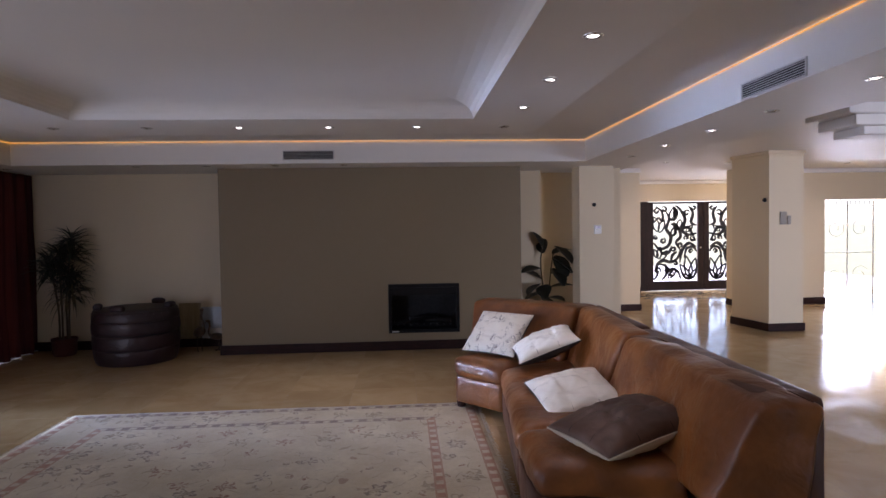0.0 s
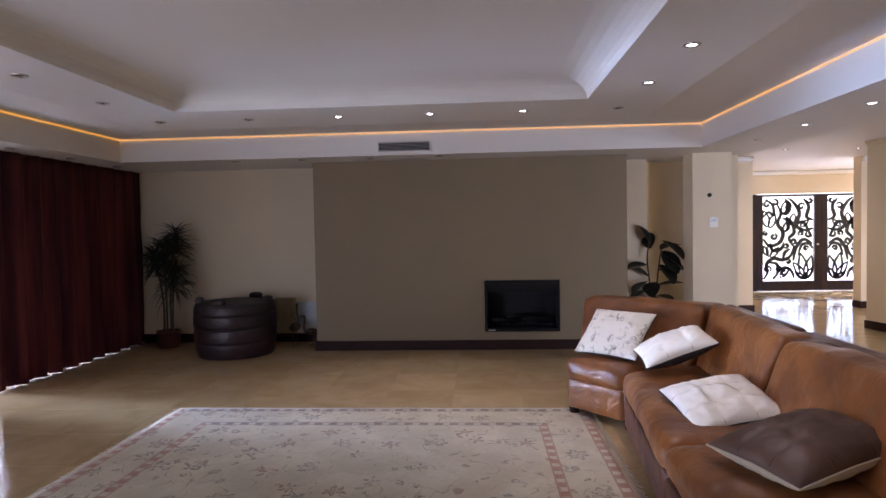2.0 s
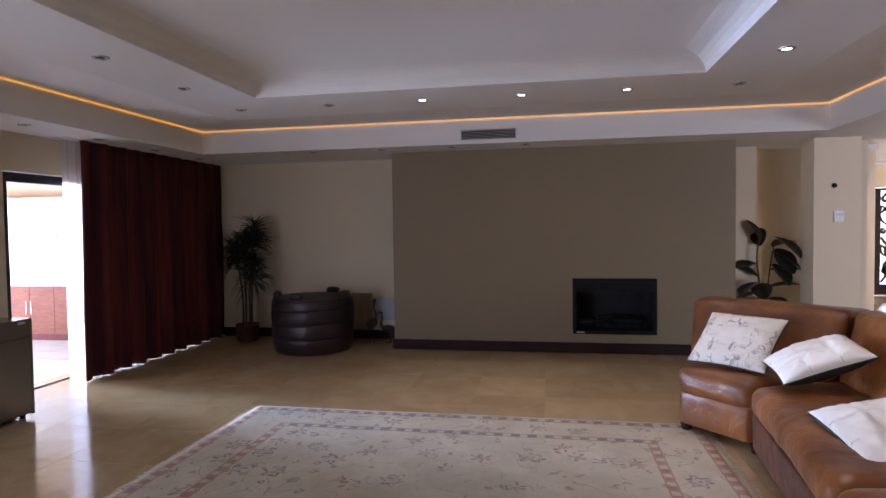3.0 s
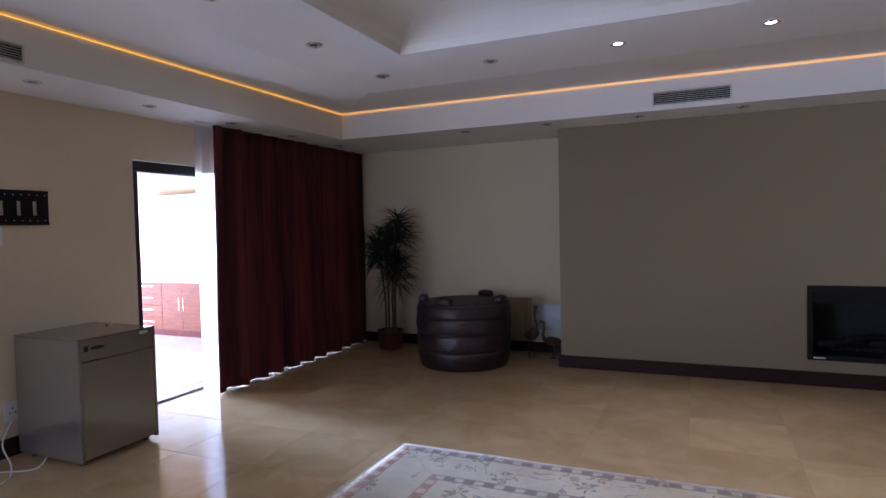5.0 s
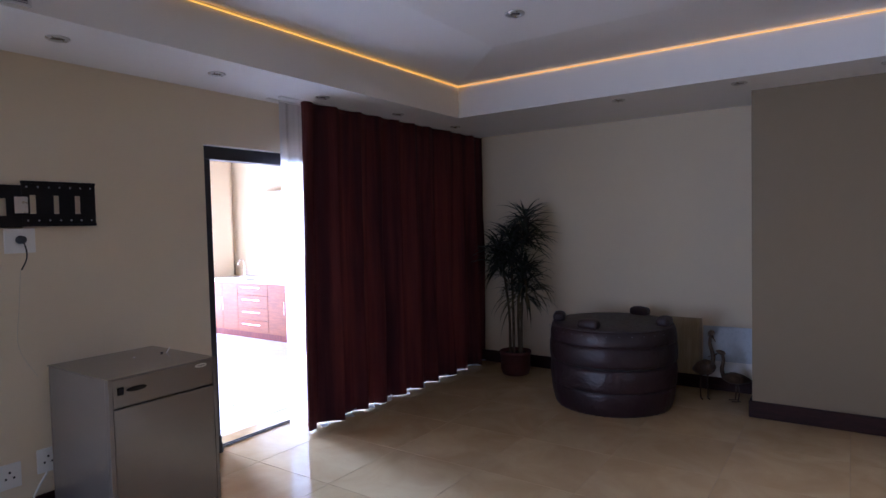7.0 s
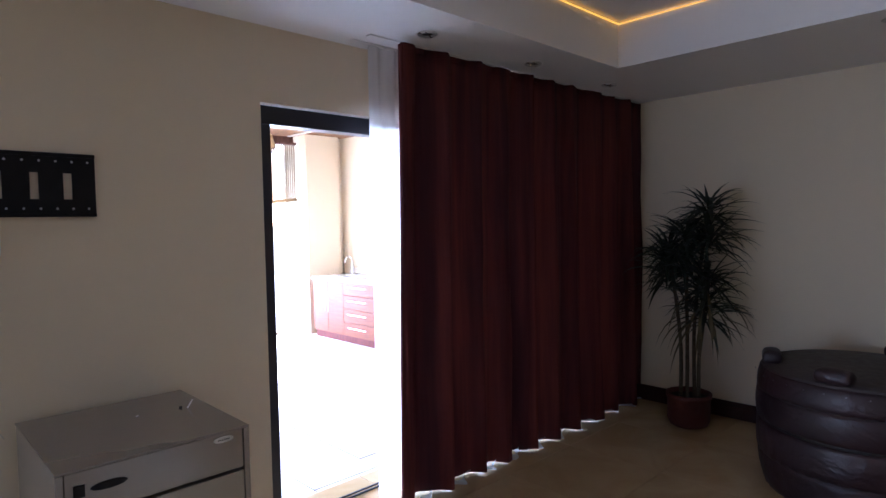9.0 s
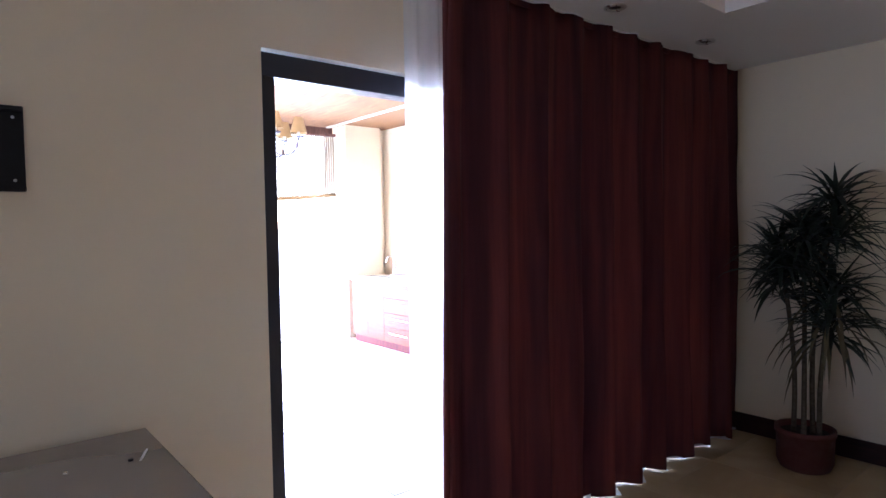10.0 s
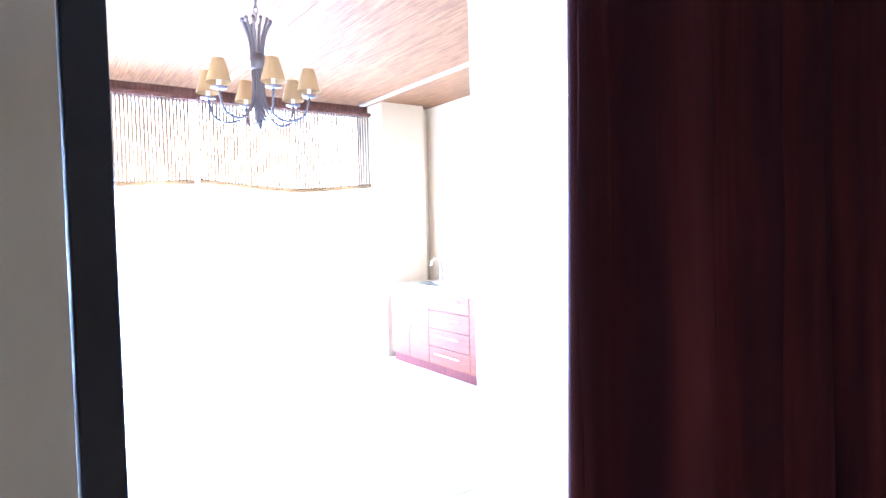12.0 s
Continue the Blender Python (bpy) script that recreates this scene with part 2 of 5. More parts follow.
def cloth(name, dark, light, through=0.0, fold_shading=True, rough=0.75, open_weave=0.0):
    """Woven curtain cloth, with some light coming through."""
    g = Graph(name)
    # upright bands put the light and shade of folds into the colour
    v = g.stretch(1, 2.4, 0.12)
    cloth_tone = g.noise(3.0, 4, 0.6, v) if fold_shading else g.noise(2.0, 3)
    color = g.mix(g.ramp(cloth_tone, 0.30, 0.74), dark, light)
    weave = g.noise(500, 1)
    m = g.done(color, rough, normal=g.bump(weave, 0.15, 0.001), specular=0.12)
    if through:
        t = g.tree
        trans = t.nodes.new("ShaderNodeBsdfTranslucent")
        g.put(trans.inputs[0], color)
        mixer = t.nodes.new("ShaderNodeMixShader")
        mixer.inputs[0].default_value = through
        t.links.new(g.bsdf.outputs[0], mixer.inputs[1]), t.links.new(trans.outputs[0], mixer.inputs[2])
        t.links.new(mixer.outputs[0], t.nodes["Material Output"].inputs[0])
        if open_weave:
            clear, outer = t.nodes.new("ShaderNodeBsdfTransparent"), t.nodes.new("ShaderNodeMixShader")
            outer.inputs[0].default_value = open_weave
            t.links.new(mixer.outputs[0], outer.inputs[1]), t.links.new(clear.outputs[0], outer.inputs[2])
            t.links.new(outer.outputs[0], t.nodes["Material Output"].inputs[0])
    return m


def hide(name, light, dark, amount):
    """Patched cowhide: short hair with soft dark marks."""
    g = Graph(name)
    blot = g.noise(13, 6, 0.72, warp=1.0)
    color = g.mix(g.ramp(blot, 0.62 - amount, 0.74 - amount, 0, 0.8), light, dark)
    return g.done(color, g.ramp(g.noise(8, 4), 0.3, 0.7, 0.35, 0.55), normal=g.bump(g.noise(160, 4), 0.22, 0.004), sheen=0.1)


M = dict(
    cream=paint("cream_wall_paint", (0.70, 0.595, 0.425)),
    white=paint("white_ceiling_paint", (0.78, 0.76, 0.74), 0.04, 0.55, 0.08),
    taupe=paint("taupe_wall_paint", (0.222, 0.170, 0.101), 0.06, 0.6),
    trim=wood("dark_stained_baseboard", (0.016, 0.006, 0.006), (0.040, 0.015, 0.013), 0.6, (2, 2, 14)),
    tile=marble_tile(),
    grout=plain("sand_grout", (0.36, 0.27, 0.17), 0.85, spread=0.2),
    amber=glow("amber_led", (1.0, 0.50, 0.055), 0.18),
    lamp_on=glow("lit_lamp_face", (1.0, 0.93, 0.82), 2.2),
    lamp_off=plain("unlit_lamp_glass", (0.10, 0.09, 0.09), 0.15),
    steel=plain("brushed_steel", (0.55, 0.54, 0.52), 0.32, 1.0, grain=300),
    chrome=plain("chrome", (0.75, 0.75, 0.76), 0.12, 1.0, spread=0.04),
    vent=plain("white_enamel_grille", (0.62, 0.61, 0.60), 0.45, spread=0.05),
    void=plain("dark_void", (0.012, 0.012, 0.014), 0.8),
    black=plain("black_enamel", (0.008, 0.007, 0.008), 0.6, specular=0.2),
    plastic=plain("white_plastic", (0.75, 0.74, 0.71), 0.4, spread=0.04),
    rubber=plain("black_rubber", (0.02, 0.02, 0.02), 0.6),
    bronze=plain("bronze_aluminium", (0.035, 0.033, 0.038), 0.38, 0.4),
    # purple-dark to red-brown: shaded and lit fold tones as colour
    maroon=cloth("maroon_curtain_cloth", (0.057, 0.019, 0.026), (0.185, 0.049, 0.041), 0.25),
    sheer=cloth("white_sheer_voile", (0.80, 0.80, 0.80), (0.88, 0.88, 0.88), 0.6, False, open_weave=0.3),
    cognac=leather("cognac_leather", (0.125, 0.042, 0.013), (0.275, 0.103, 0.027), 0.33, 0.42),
    # darker copy of the same leather, with shade put into its colour
    cognac_shaded=leather("shaded_cognac_leather", (0.055, 0.017, 0.008), (0.11, 0.035, 0.013), 0.42, 0.3),
    brown_hide=leather("brown_patch_leather", (0.062, 0.031, 0.021), (0.125, 0.068, 0.048), 0.44, 0.22),
    hide_white=hide("white_cowhide", (0.84, 0.79, 0.70), (0.50, 0.45, 0.40), -0.02),
    hide_marked=hide("marked_cowhide", (0.80, 0.755, 0.67), (0.16, 0.13, 0.12), 0.09),
    # patch seam lines: the seam's shadow put into a darker colour
    seam_shade=plain("grey_seam_shade", (0.36, 0.32, 0.28), 0.8),
    seam_shade_dark=plain("dark_seam_shade", (0.016, 0.010, 0.008), 0.7),
    suede=plain("cream_suede", (0.55, 0.50, 0.40), 0.9, grain=90, relief=0.2),
    vinyl=leather("dark_plum_vinyl", (0.016, 0.008, 0.011), (0.032, 0.014, 0.018), 0.42, 0.4),
    vinyl_top=plain("charcoal_lid_cloth", (0.045, 0.036, 0.036), 0.6, relief=0.2),
    terracotta=plain("red_terracotta", (0.09, 0.022, 0.016), 0.75, spread=0.25),
    soil=plain("potting_soil", (0.03, 0.02, 0.014), 0.95, relief=0.6, grain=60),
    cane=wood("grey_cane", (0.06, 0.045, 0.03), (0.15, 0.12, 0.08), 0.7, (6, 6, 30)),
    frond=plain("dark_frond", (0.022, 0.028, 0.017), 0.55, spread=0.45, scale=14, specular=0.3),
    frond_dry=plain("dry_frond", (0.10, 0.075, 0.03), 0.6, spread=0.4, scale=14),
    rubber_leaf=plain("rubber_plant_leaf", (0.016, 0.017, 0.012), 0.35, spread=0.4),
    fridge=enamel("grey_metallic_enamel", (0.30, 0.268, 0.238), 0.17, 0.55),
    badge=plain("pale_badge", (0.6, 0.6, 0.58), 0.3),
    pale_blue=plain("pale_blue_panel", (0.42, 0.47, 0.53), 0.3, spread=0.06),
    bird=wood("dark_carved_wood", (0.03, 0.02, 0.014), (0.10, 0.06, 0.035), 0.5),
    bird_pale=wood("pale_carved_wood", (0.28, 0.22, 0.15), (0.45, 0.37, 0.27), 0.55),
    board=wood("tan_board", (0.30, 0.23, 0.13), (0.42, 0.33, 0.20), 0.6),
    switch_grey=plain("grey_switch_plastic", (0.30, 0.275, 0.24), 0.5, spread=0.06),
    iron=plain("dark_wrought_iron", (0.022, 0.020, 0.022), 0.5, 0.3),
    gate_wood=wood("dark_gate_timber", (0.014, 0.008, 0.008), (0.034, 0.016, 0.014), 0.5),
    pale_iron=plain("pale_painted_iron", (0.8, 0.79, 0.77), 0.5),
    reed=wood("reed_ceiling", (0.08, 0.036, 0.016), (0.37, 0.20, 0.09), 0.7, (1.0, 60, 60)),
    batten=plain("pale_batten", (0.55, 0.48, 0.40), 0.6),
    bamboo=cloth("bamboo_slat", (0.27, 0.20, 0.12), (0.45, 0.34, 0.21), 0.6, False),
    valance=wood("dark_valance", (0.10, 0.05, 0.04), (0.19, 0.10, 0.08), 0.5),
    paver=plain("slate_paver", (0.52, 0.49, 0.46), 0.7, spread=0.2, scale=4, relief=0.3, grain=40),
    joint=plain("dark_paver_joint", (0.26, 0.24, 0.22), 0.9),
    cherry=wood("cherry_cabinet_front", (0.150, 0.044, 0.020), (0.235, 0.075, 0.035), 0.55, (2, 12, 12)),
    cherry_dark=wood("cherry_plinth", (0.10, 0.02, 0.018), (0.17, 0.04, 0.03), 0.4),
    worktop=plain("cream_stone_worktop", (0.66, 0.60, 0.50), 0.25, spread=0.12, scale=40),
    shade=plain("ochre_lampshade", (0.42, 0.29, 0.14), 0.8, spread=0.1),
    pewter=plain("pewter_metal", (0.16, 0.15, 0.17), 0.4, 0.7),
    lawn=plain("dry_garden_ground", (0.20, 0.19, 0.10), 0.95, spread=0.4, scale=2.0, relief=0.6, grain=30),
    paving=plain("pale_concrete_paving", (0.45, 0.43, 0.40), 0.85, spread=0.2, scale=2.0),
    roof=plain("grey_roof_slab", (0.3, 0.29, 0.28), 0.8),
)


# ---- mesh helpers ----
def block(bm, x0, x1, y0, y1, z0, z1, bevel=0.0, steps=2):
    """Adds a box, with rounded edges where bevel is given."""
    small = bmesh.new()
    bmesh.ops.create_cube(small, size=1)
    for v in small.verts:
        v.co = Vector((x0 + (v.co.x + 0.5) * (x1 - x0), y0 + (v.co.y + 0.5) * (y1 - y0), z0 + (v.co.z + 0.5) * (z1 - z0)))
    if bevel:
        bmesh.ops.bevel(small, geom=small.edges[:], offset=bevel, segments=steps, affect="EDGES", profile=0.6)
    merge(bm, small)
    return bm


def merge(bm, small, m=None):
    data = bpy.data.meshes.new("scratch")
    if m is not None:
        small.transform(m)
    small.to_mesh(data)
    small.free()
    bm.from_mesh(data)
    bpy.data.meshes.remove(data)


def boxes(*rows, bevel=0.0, steps=2):
    bm = bmesh.new()
    for r in rows:
        block(bm, *r, bevel=bevel, steps=steps)
    return bm


def prism(points, z0, z1, bevel=0.0, steps=2):
    """An upright prism over a polygon in plan."""
    bm = bmesh.new()
    low, high = [bm.verts.new((x, y, z0)) for x, y in points], [bm.verts.new((x, y, z1)) for x, y in points]
    n = len(points)
    bm.faces.new(list(reversed(low))), bm.faces.new(high)
    for i in range(n):
        bm.faces.new((low[i], low[(i + 1) % n], high[(i + 1) % n], high[i]))
    bmesh.ops.recalc_face_normals(bm, faces=bm.faces[:])
    if bevel:
        bmesh.ops.bevel(bm, geom=bm.edges[:], offset=bevel, segments=steps, affect="EDGES", profile=0.6)
    return bm


def lathe(profile, around=24, x=0.0, y=0.0, closed=True):
    """Turns a profile of (radius, height) round the upright axis."""
    bm = bmesh.new()
    rings = [[bm.verts.new((x + r * math.cos(2 * math.pi * i / around), y + r * math.sin(2 * math.pi * i / around), z)) for i in range(around)] for r, z in profile]
    for a, b in zip(rings, rings[1:]):
        for i in range(around):
            j = (i + 1) % around
            bm.faces.new((a[i], a[j], b[j], b[i]))
    if closed:
        bm.faces.new(list(reversed(rings[0]))), bm.faces.new(rings[-1])
    bmesh.ops.recalc_face_normals(bm, faces=bm.faces[:])
    return bm


def tube(points, radius, around=8, taper=None):
    """A round bar along a line of points."""
    bm = bmesh.new()
    points = [Vector(p) for p in points]
    rings, up = [], None
    for i, p in enumerate(points):
        way = (points[min(i + 1, len(points) - 1)] - points[max(i - 1, 0)]).normalized()
        if up is None:
            up = Vector((0, 0, 1)) if abs(way.z) < 0.9 else Vector((1, 0, 0))
        side = way.cross(up).normalized()
        up = side.cross(way).normalized()
        r = radius * (1 + (taper - 1) * i / (len(points) - 1)) if taper is not None else radius
        rings.append([bm.verts.new(p + (side * math.cos(a) + up * math.sin(a)) * r) for a in (2 * math.pi * k / around for k in range(around))])
    for a, b in zip(rings, rings[1:]):
        for i in range(around):
            bm.faces.new((a[i], a[(i + 1) % around], b[(i + 1) % around], b[i]))
    bm.faces.new(list(reversed(rings[0]))), bm.faces.new(rings[-1])
    bmesh.ops.recalc_face_normals(bm, faces=bm.faces[:])
    return bm


def spline(points, per=6):
    """A smooth line through points."""
    pts = [Vector(p) for p in points]
    out = []
    for i in range(len(pts) - 1):
        a, b, c, d = pts[max(i - 1, 0)], pts[i], pts[i + 1], pts[min(i + 2, len(pts) - 1)]
        for k in range(per):
            t = k / per
            out.append(0.5 * ((2 * b) + (c - a) * t + (2 * a - 5 * b + 4 * c - d) * t * t + (3 * b - a - 3 * c + d) * t ** 3))
    return out + [pts[-1]]


def pierced(us, vs, holes, place, depth):
    """A slab with rectangular holes, in one closed mesh: cells between the grid lines us and vs, but for the holes."""
    bm = bmesh.new()
    near, far = {}, {}
    for i, u in enumerate(us):
        for j, v in enumerate(vs):
            near[i, j], far[i, j] = bm.verts.new(place(u, v, 0)), bm.verts.new(place(u, v, depth))
    solid = {(i, j) for i in range(len(us) - 1) for j in range(len(vs) - 1)} - holes
    for i, j in solid:
        q = ((i, j), (i + 1, j), (i + 1, j + 1), (i, j + 1))
        bm.faces.new([near[k] for k in q]), bm.faces.new([far[k] for k in reversed(q)])
        for (a, b), step in zip(zip(q, q[1:] + q[:1]), ((0, -1), (1, 0), (0, 1), (-1, 0))):
            if (i + step[0], j + step[1]) not in solid:
                bm.faces.new((near[b], near[a], far[a], far[b]))
    bmesh.ops.recalc_face_normals(bm, faces=bm.faces[:])
    return bm


def part(name, bm, material, parent=None, label="", smooth=False, m=None):
    """Links a bmesh as one mesh object, under a thing or a part where parent is given."""
    data = bpy.data.meshes.new(name)
    bm.to_mesh(data)
    bm.free()
    if smooth:
        data.polygons.foreach_set("use_smooth", [True] * len(data.polygons))
    data.materials.append(M[material] if isinstance(material, str) else material)
    ob = new(name, data)
    if parent is not None:
        ob.parent = parent
    if m is not None:
        ob.matrix_basis = m
    if label:
        ob["label"] = label
    return ob


def thing(name, label, category, m=None, group="", kind=""):
    ob = new(name)
    ob.empty_display_size = 0.1
    if m is not None:
        ob.matrix_basis = m
    return tagged(ob, label, category, group, kind)


def setting(name, bm, material, label, category, smooth=False):
    return tagged(part(name, bm, material, smooth=smooth), label, category, kind="structure")


# ---- structure: the lounge ----
LOW, SLAB = 2.44, 3.0            # underside of the dropped border, underside of the roof slab
WEST, NORTH, SOUTH = -5.33, 8.74, -2.2
IN_W, IN_E, IN_N, IN_S = -4.64, 2.308, 7.578, -1.3   # inner faces of the dropped border
DOOR_S, DOOR_N, DOOR_TOP = 5.519, 8.35, 2.08
PATIO = -0.18

# gap at y -1.3 to 1.7 is added, unseen, for the fill lamp
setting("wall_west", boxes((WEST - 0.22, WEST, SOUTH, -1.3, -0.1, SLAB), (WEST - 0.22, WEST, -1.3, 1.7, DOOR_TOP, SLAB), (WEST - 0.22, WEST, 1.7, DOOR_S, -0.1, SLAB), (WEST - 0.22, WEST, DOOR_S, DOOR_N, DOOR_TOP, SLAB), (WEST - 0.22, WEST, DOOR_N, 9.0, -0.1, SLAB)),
        "cream", "cream painted wall with a wide sliding door opening and an added unseen one", "wall")
setting("wall_north", boxes((WEST, -2.4, NORTH, NORTH + 0.22, -0.1, SLAB), (-2.4, 2.0, NORTH + 0.01, NORTH + 0.23, -0.1, SLAB), (2.0, 2.9, 9.1, 9.3, -0.1, SLAB)),
        "cream", "cream painted end wall with a planted niche", "wall")
setting("wall_chimney_breast", pierced((-2.4, -0.22, 0.735, 1.58), (0, 0.225, 0.885, LOW), {(1, 1)}, lambda u, v, d: (u, 8.1 + d, v), NORTH - 8.1),
        "taupe", "projecting taupe painted chimney breast with a firebox recess", "wall")
column = setting("wall_column", boxes((2.4, 2.88, 8.155, 8.5, 0, LOW), bevel=0.006), "cream", "cream square wall column beside the niche", "column")
setting("wall_hall_side", boxes((2.9, 3.1, 8.5, 11.17, -0.1, SLAB)), "cream", "cream painted return wall of the hall", "wall")
# gap at x 5.2 to 8.8 is assumed, unseen, for the hall lamp
setting("wall_south", boxes((WEST - 0.22, -2.6, SOUTH - 0.2, SOUTH, -0.1, SLAB), (1.0, 5.2, SOUTH - 0.2, SOUTH, -0.1, SLAB), (8.8, 13.2, SOUTH - 0.2, SOUTH, -0.1, SLAB), (5.2, 8.8, SOUTH - 0.2, SOUTH, DOOR_TOP, SLAB), (-2.6, 1.0, SOUTH - 0.2, SOUTH, -0.1, SLAB)),
        "cream", "plain cream wall closing the lounge", "wall")

# ceiling: dropped border, upright faces, sloping band, flat raft, raised tray
bm = boxes((WEST, IN_W, SOUTH, NORTH, LOW, SLAB - 0.06), (IN_E, 3.2, SOUTH, 8.1, LOW, SLAB - 0.06), (IN_W, IN_E, IN_N, 8.1, LOW, SLAB - 0.06), (IN_W, IN_E, SOUTH, IN_S, LOW, SLAB - 0.06),
           (IN_W, -2.4, 8.1, NORTH, LOW, SLAB - 0.06), (1.58, 3.2, 8.1, 9.1, LOW, SLAB - 0.06))
setting("ceiling_border", bm, "white", "dropped white plaster ceiling border round the lounge", "ceiling")
bm = bmesh.new()
rects = [(IN_W, IN_E, IN_S, IN_N, 2.722), (-3.64, 1.38, -0.55, 6.45, 2.61), (-2.89, 0.655, 0.7, 5.59, 2.61)]
rects += [(-2.89 + d, 0.655 - d, 0.7 + d, 5.59 - d, z) for d, z in ((0.004, 2.632), (0.016, 2.660), (0.040, 2.688), (0.075, 2.712), (0.12, 2.731), (0.18, 2.745), (0.26, 2.753), (0.36, 2.756))]
rings = [[bm.verts.new(p) for p in ((a, c, z), (b, c, z), (b, d, z), (a, d, z))] for a, b, c, d, z in rects]
for p, q in zip(rings, rings[1:]):
    for i in range(4):
        bm.faces.new((p[i], q[i], q[(i + 1) % 4], p[(i + 1) % 4]))
bm.faces.new(rings[-1])
bmesh.ops.recalc_face_normals(bm, faces=bm.faces[:])
for f in bm.faces:
    if f.normal.z > 0.01:
        f.normal_flip()
setting("ceiling_tray", bm, "white", "white plaster tray ceiling with a sloping band and raised centre", "ceiling")
setting("roof_slab", boxes((WEST - 0.22, 13.2, SOUTH - 0.2, 14.6, SLAB, SLAB + 0.2)), "roof", "flat grey roof slab over the house", "roof")

led = thing("led_strip", "glowing amber light strip along the ceiling cove", "light strip")
for name, row in (("strip", (IN_W, IN_E, IN_N - 0.012, IN_N - 0.002, 2.7045, 2.708)), ("strip", (IN_W + 0.002, IN_W + 0.012, IN_S, IN_N - 0.013, 2.7045, 2.708)),
                  ("strip", (IN_E - 0.012, IN_E - 0.002, IN_S, IN_N - 0.013, 2.7045, 2.708)), ("strip", (IN_W, IN_E, IN_S + 0.002, IN_S + 0.012, 2.7045, 2.708))):
    part(name, boxes(row), "amber", led)

# ---- structure: the hall ----
HALL = 2.70
setting("ceiling_hall", boxes((3.2, 13.0, SOUTH, 14.3, HALL, SLAB - 0.06)), "white", "flat white plaster hall ceiling", "ceiling")
setting("wall_hall_pier", boxes((2.9, 4.47, 11.17, 11.4, 0, HALL)), "cream", "cream painted wall end beside the gate lobby", "wall")
setting("wall_lobby_west", boxes((4.27, 4.47, 11.4, 14.2, 0, HALL)), "cream", "cream painted lobby side wall", "wall")
GATE_W, GATE_E = 5.72, 8.98
setting("wall_gate", boxes((4.27, GATE_W, 14.2, 14.5, -0.1, SLAB), (GATE_E, 9.2, 14.2, 14.5, -0.1, SLAB), (12.0, 13.2, 14.2, 14.5, -0.1, SLAB), (9.2, 12.0, 14.2, 14.5, 2.2, SLAB), (GATE_W, GATE_E, 14.2, 14.5, 2.2, SLAB)), "cream", "cream painted wall round the gate opening", "wall")
setting("wall_hall_middle", boxes((6.5, 8.41, 11.53, 11.75, 0, HALL), (8.41, 10.1, 11.53, 11.75, 2.08, HALL), (10.1, 13.0, 11.53, 11.75, 0, HALL)), "cream", "cream painted hall wall with an open doorway", "wall")
setting("wall_east", boxes((13.0, 13.2, SOUTH, 14.2, -0.1, SLAB)), "cream", "plain cream wall closing the hall", "wall")


def pillar(cx, cy, label):
    """A four-sided cream pillar with a stepped plaster capital and a dark wooden plinth."""
    p = thing("pillar", label, "pillar", pose(cx, cy, 0), kind="structure")

    def ring(g):
        return [(-0.23 - g, -0.37 - g), (0.31 + g, -0.36 - g), (0.34 + g, 0.40 + g), (-0.36 - g, 0.40 + g)]
    part("shaft", prism(ring(0.0), 0, HALL), "cream", p)
    for grow, lo, hi in ((0.008, 2.62, 2.655), (0.022, 2.655, HALL - 0.002)):
        part("capital_step", prism(ring(grow), lo, hi, 0.01), "cream", p, "cream plaster capital step")
    part("plinth", prism(ring(0.022), 0.002, 0.12, 0.006), "trim", p, "dark stained wooden plinth")
    return p


pil = pillar(5.66, 9.05, "cream painted square pillar on a dark plinth")
part("wall_box", boxes((-0.07, 0.03, -0.395, -0.372, 1.6, 1.79), bevel=0.006), "switch_grey", pil, "grey intercom box")
part("wall_box", boxes((0.05, 0.10, -0.388, -0.372, 1.6, 1.73), bevel=0.005), "switch_grey", pil, "grey switch")
part("sensor", lathe([(0.03, 0), (0.03, 0.02), (0.018, 0.035)], 12), "black", pil, "small dark sensor", m=pose(-0.245, -0.30, 1.97, 0, -90))
setting("beam_hall", boxes((4.02, 13.0, 5.3, 5.9, 2.6, HALL - 0.002), (4.12, 13.0, 5.35, 5.85, 2.5, 2.6), (4.24, 13.0, 5.4, 5.8, 2.42, 2.5), bevel=0.015), "white", "stepped white plaster beam under the hall ceiling", "beam")

# ---- structure: baseboards, cornice ----
board = [(WEST + 0.012, -2.401, NORTH - 0.022, NORTH - 0.001), (-2.422, 1.602, 8.078, 8.099), (-2.422, -2.401, 8.1, NORTH - 0.023), (1.581, 1.602, 8.1, NORTH - 0.01),
         (1.603, 2.0, NORTH - 0.012, NORTH + 0.009), (2.0, 2.9, 9.078, 9.099), (2.378, 2.902, 8.133, 8.154), (2.378, 2.399, 8.155, 8.5), (2.881, 2.902, 8.155, 8.5),
         (3.101, 4.492, 11.148, 11.169), (4.471, 4.492, 11.17, 14.19), (4.493, GATE_W, 14.178, 14.199), (6.478, 8.432, 11.508, 11.529), (6.478, 6.499, 11.53, 11.75),
         (8.411, 8.432, 11.53, 11.75), (10.078, 13.0, 11.508, 11.529), (WEST + 0.001, WEST + 0.022, 1.7, DOOR_S - 0.01)]
for row in board:
    setting("baseboard", boxes((*row, 0.001, 0.125), bevel=0.004, steps=1), "trim", "dark stained wooden baseboard along the wall", "baseboard")
for row in ((3.101, 4.47, 11.08, 11.168), (6.5, 13.0, 11.44, 11.528), (4.49, 13.0, 14.11, 14.198)):
    setting("cornice", boxes((*row, HALL - 0.09, HALL - 0.002), bevel=0.035, steps=3), "white", "white plaster cove cornice", "cornice")

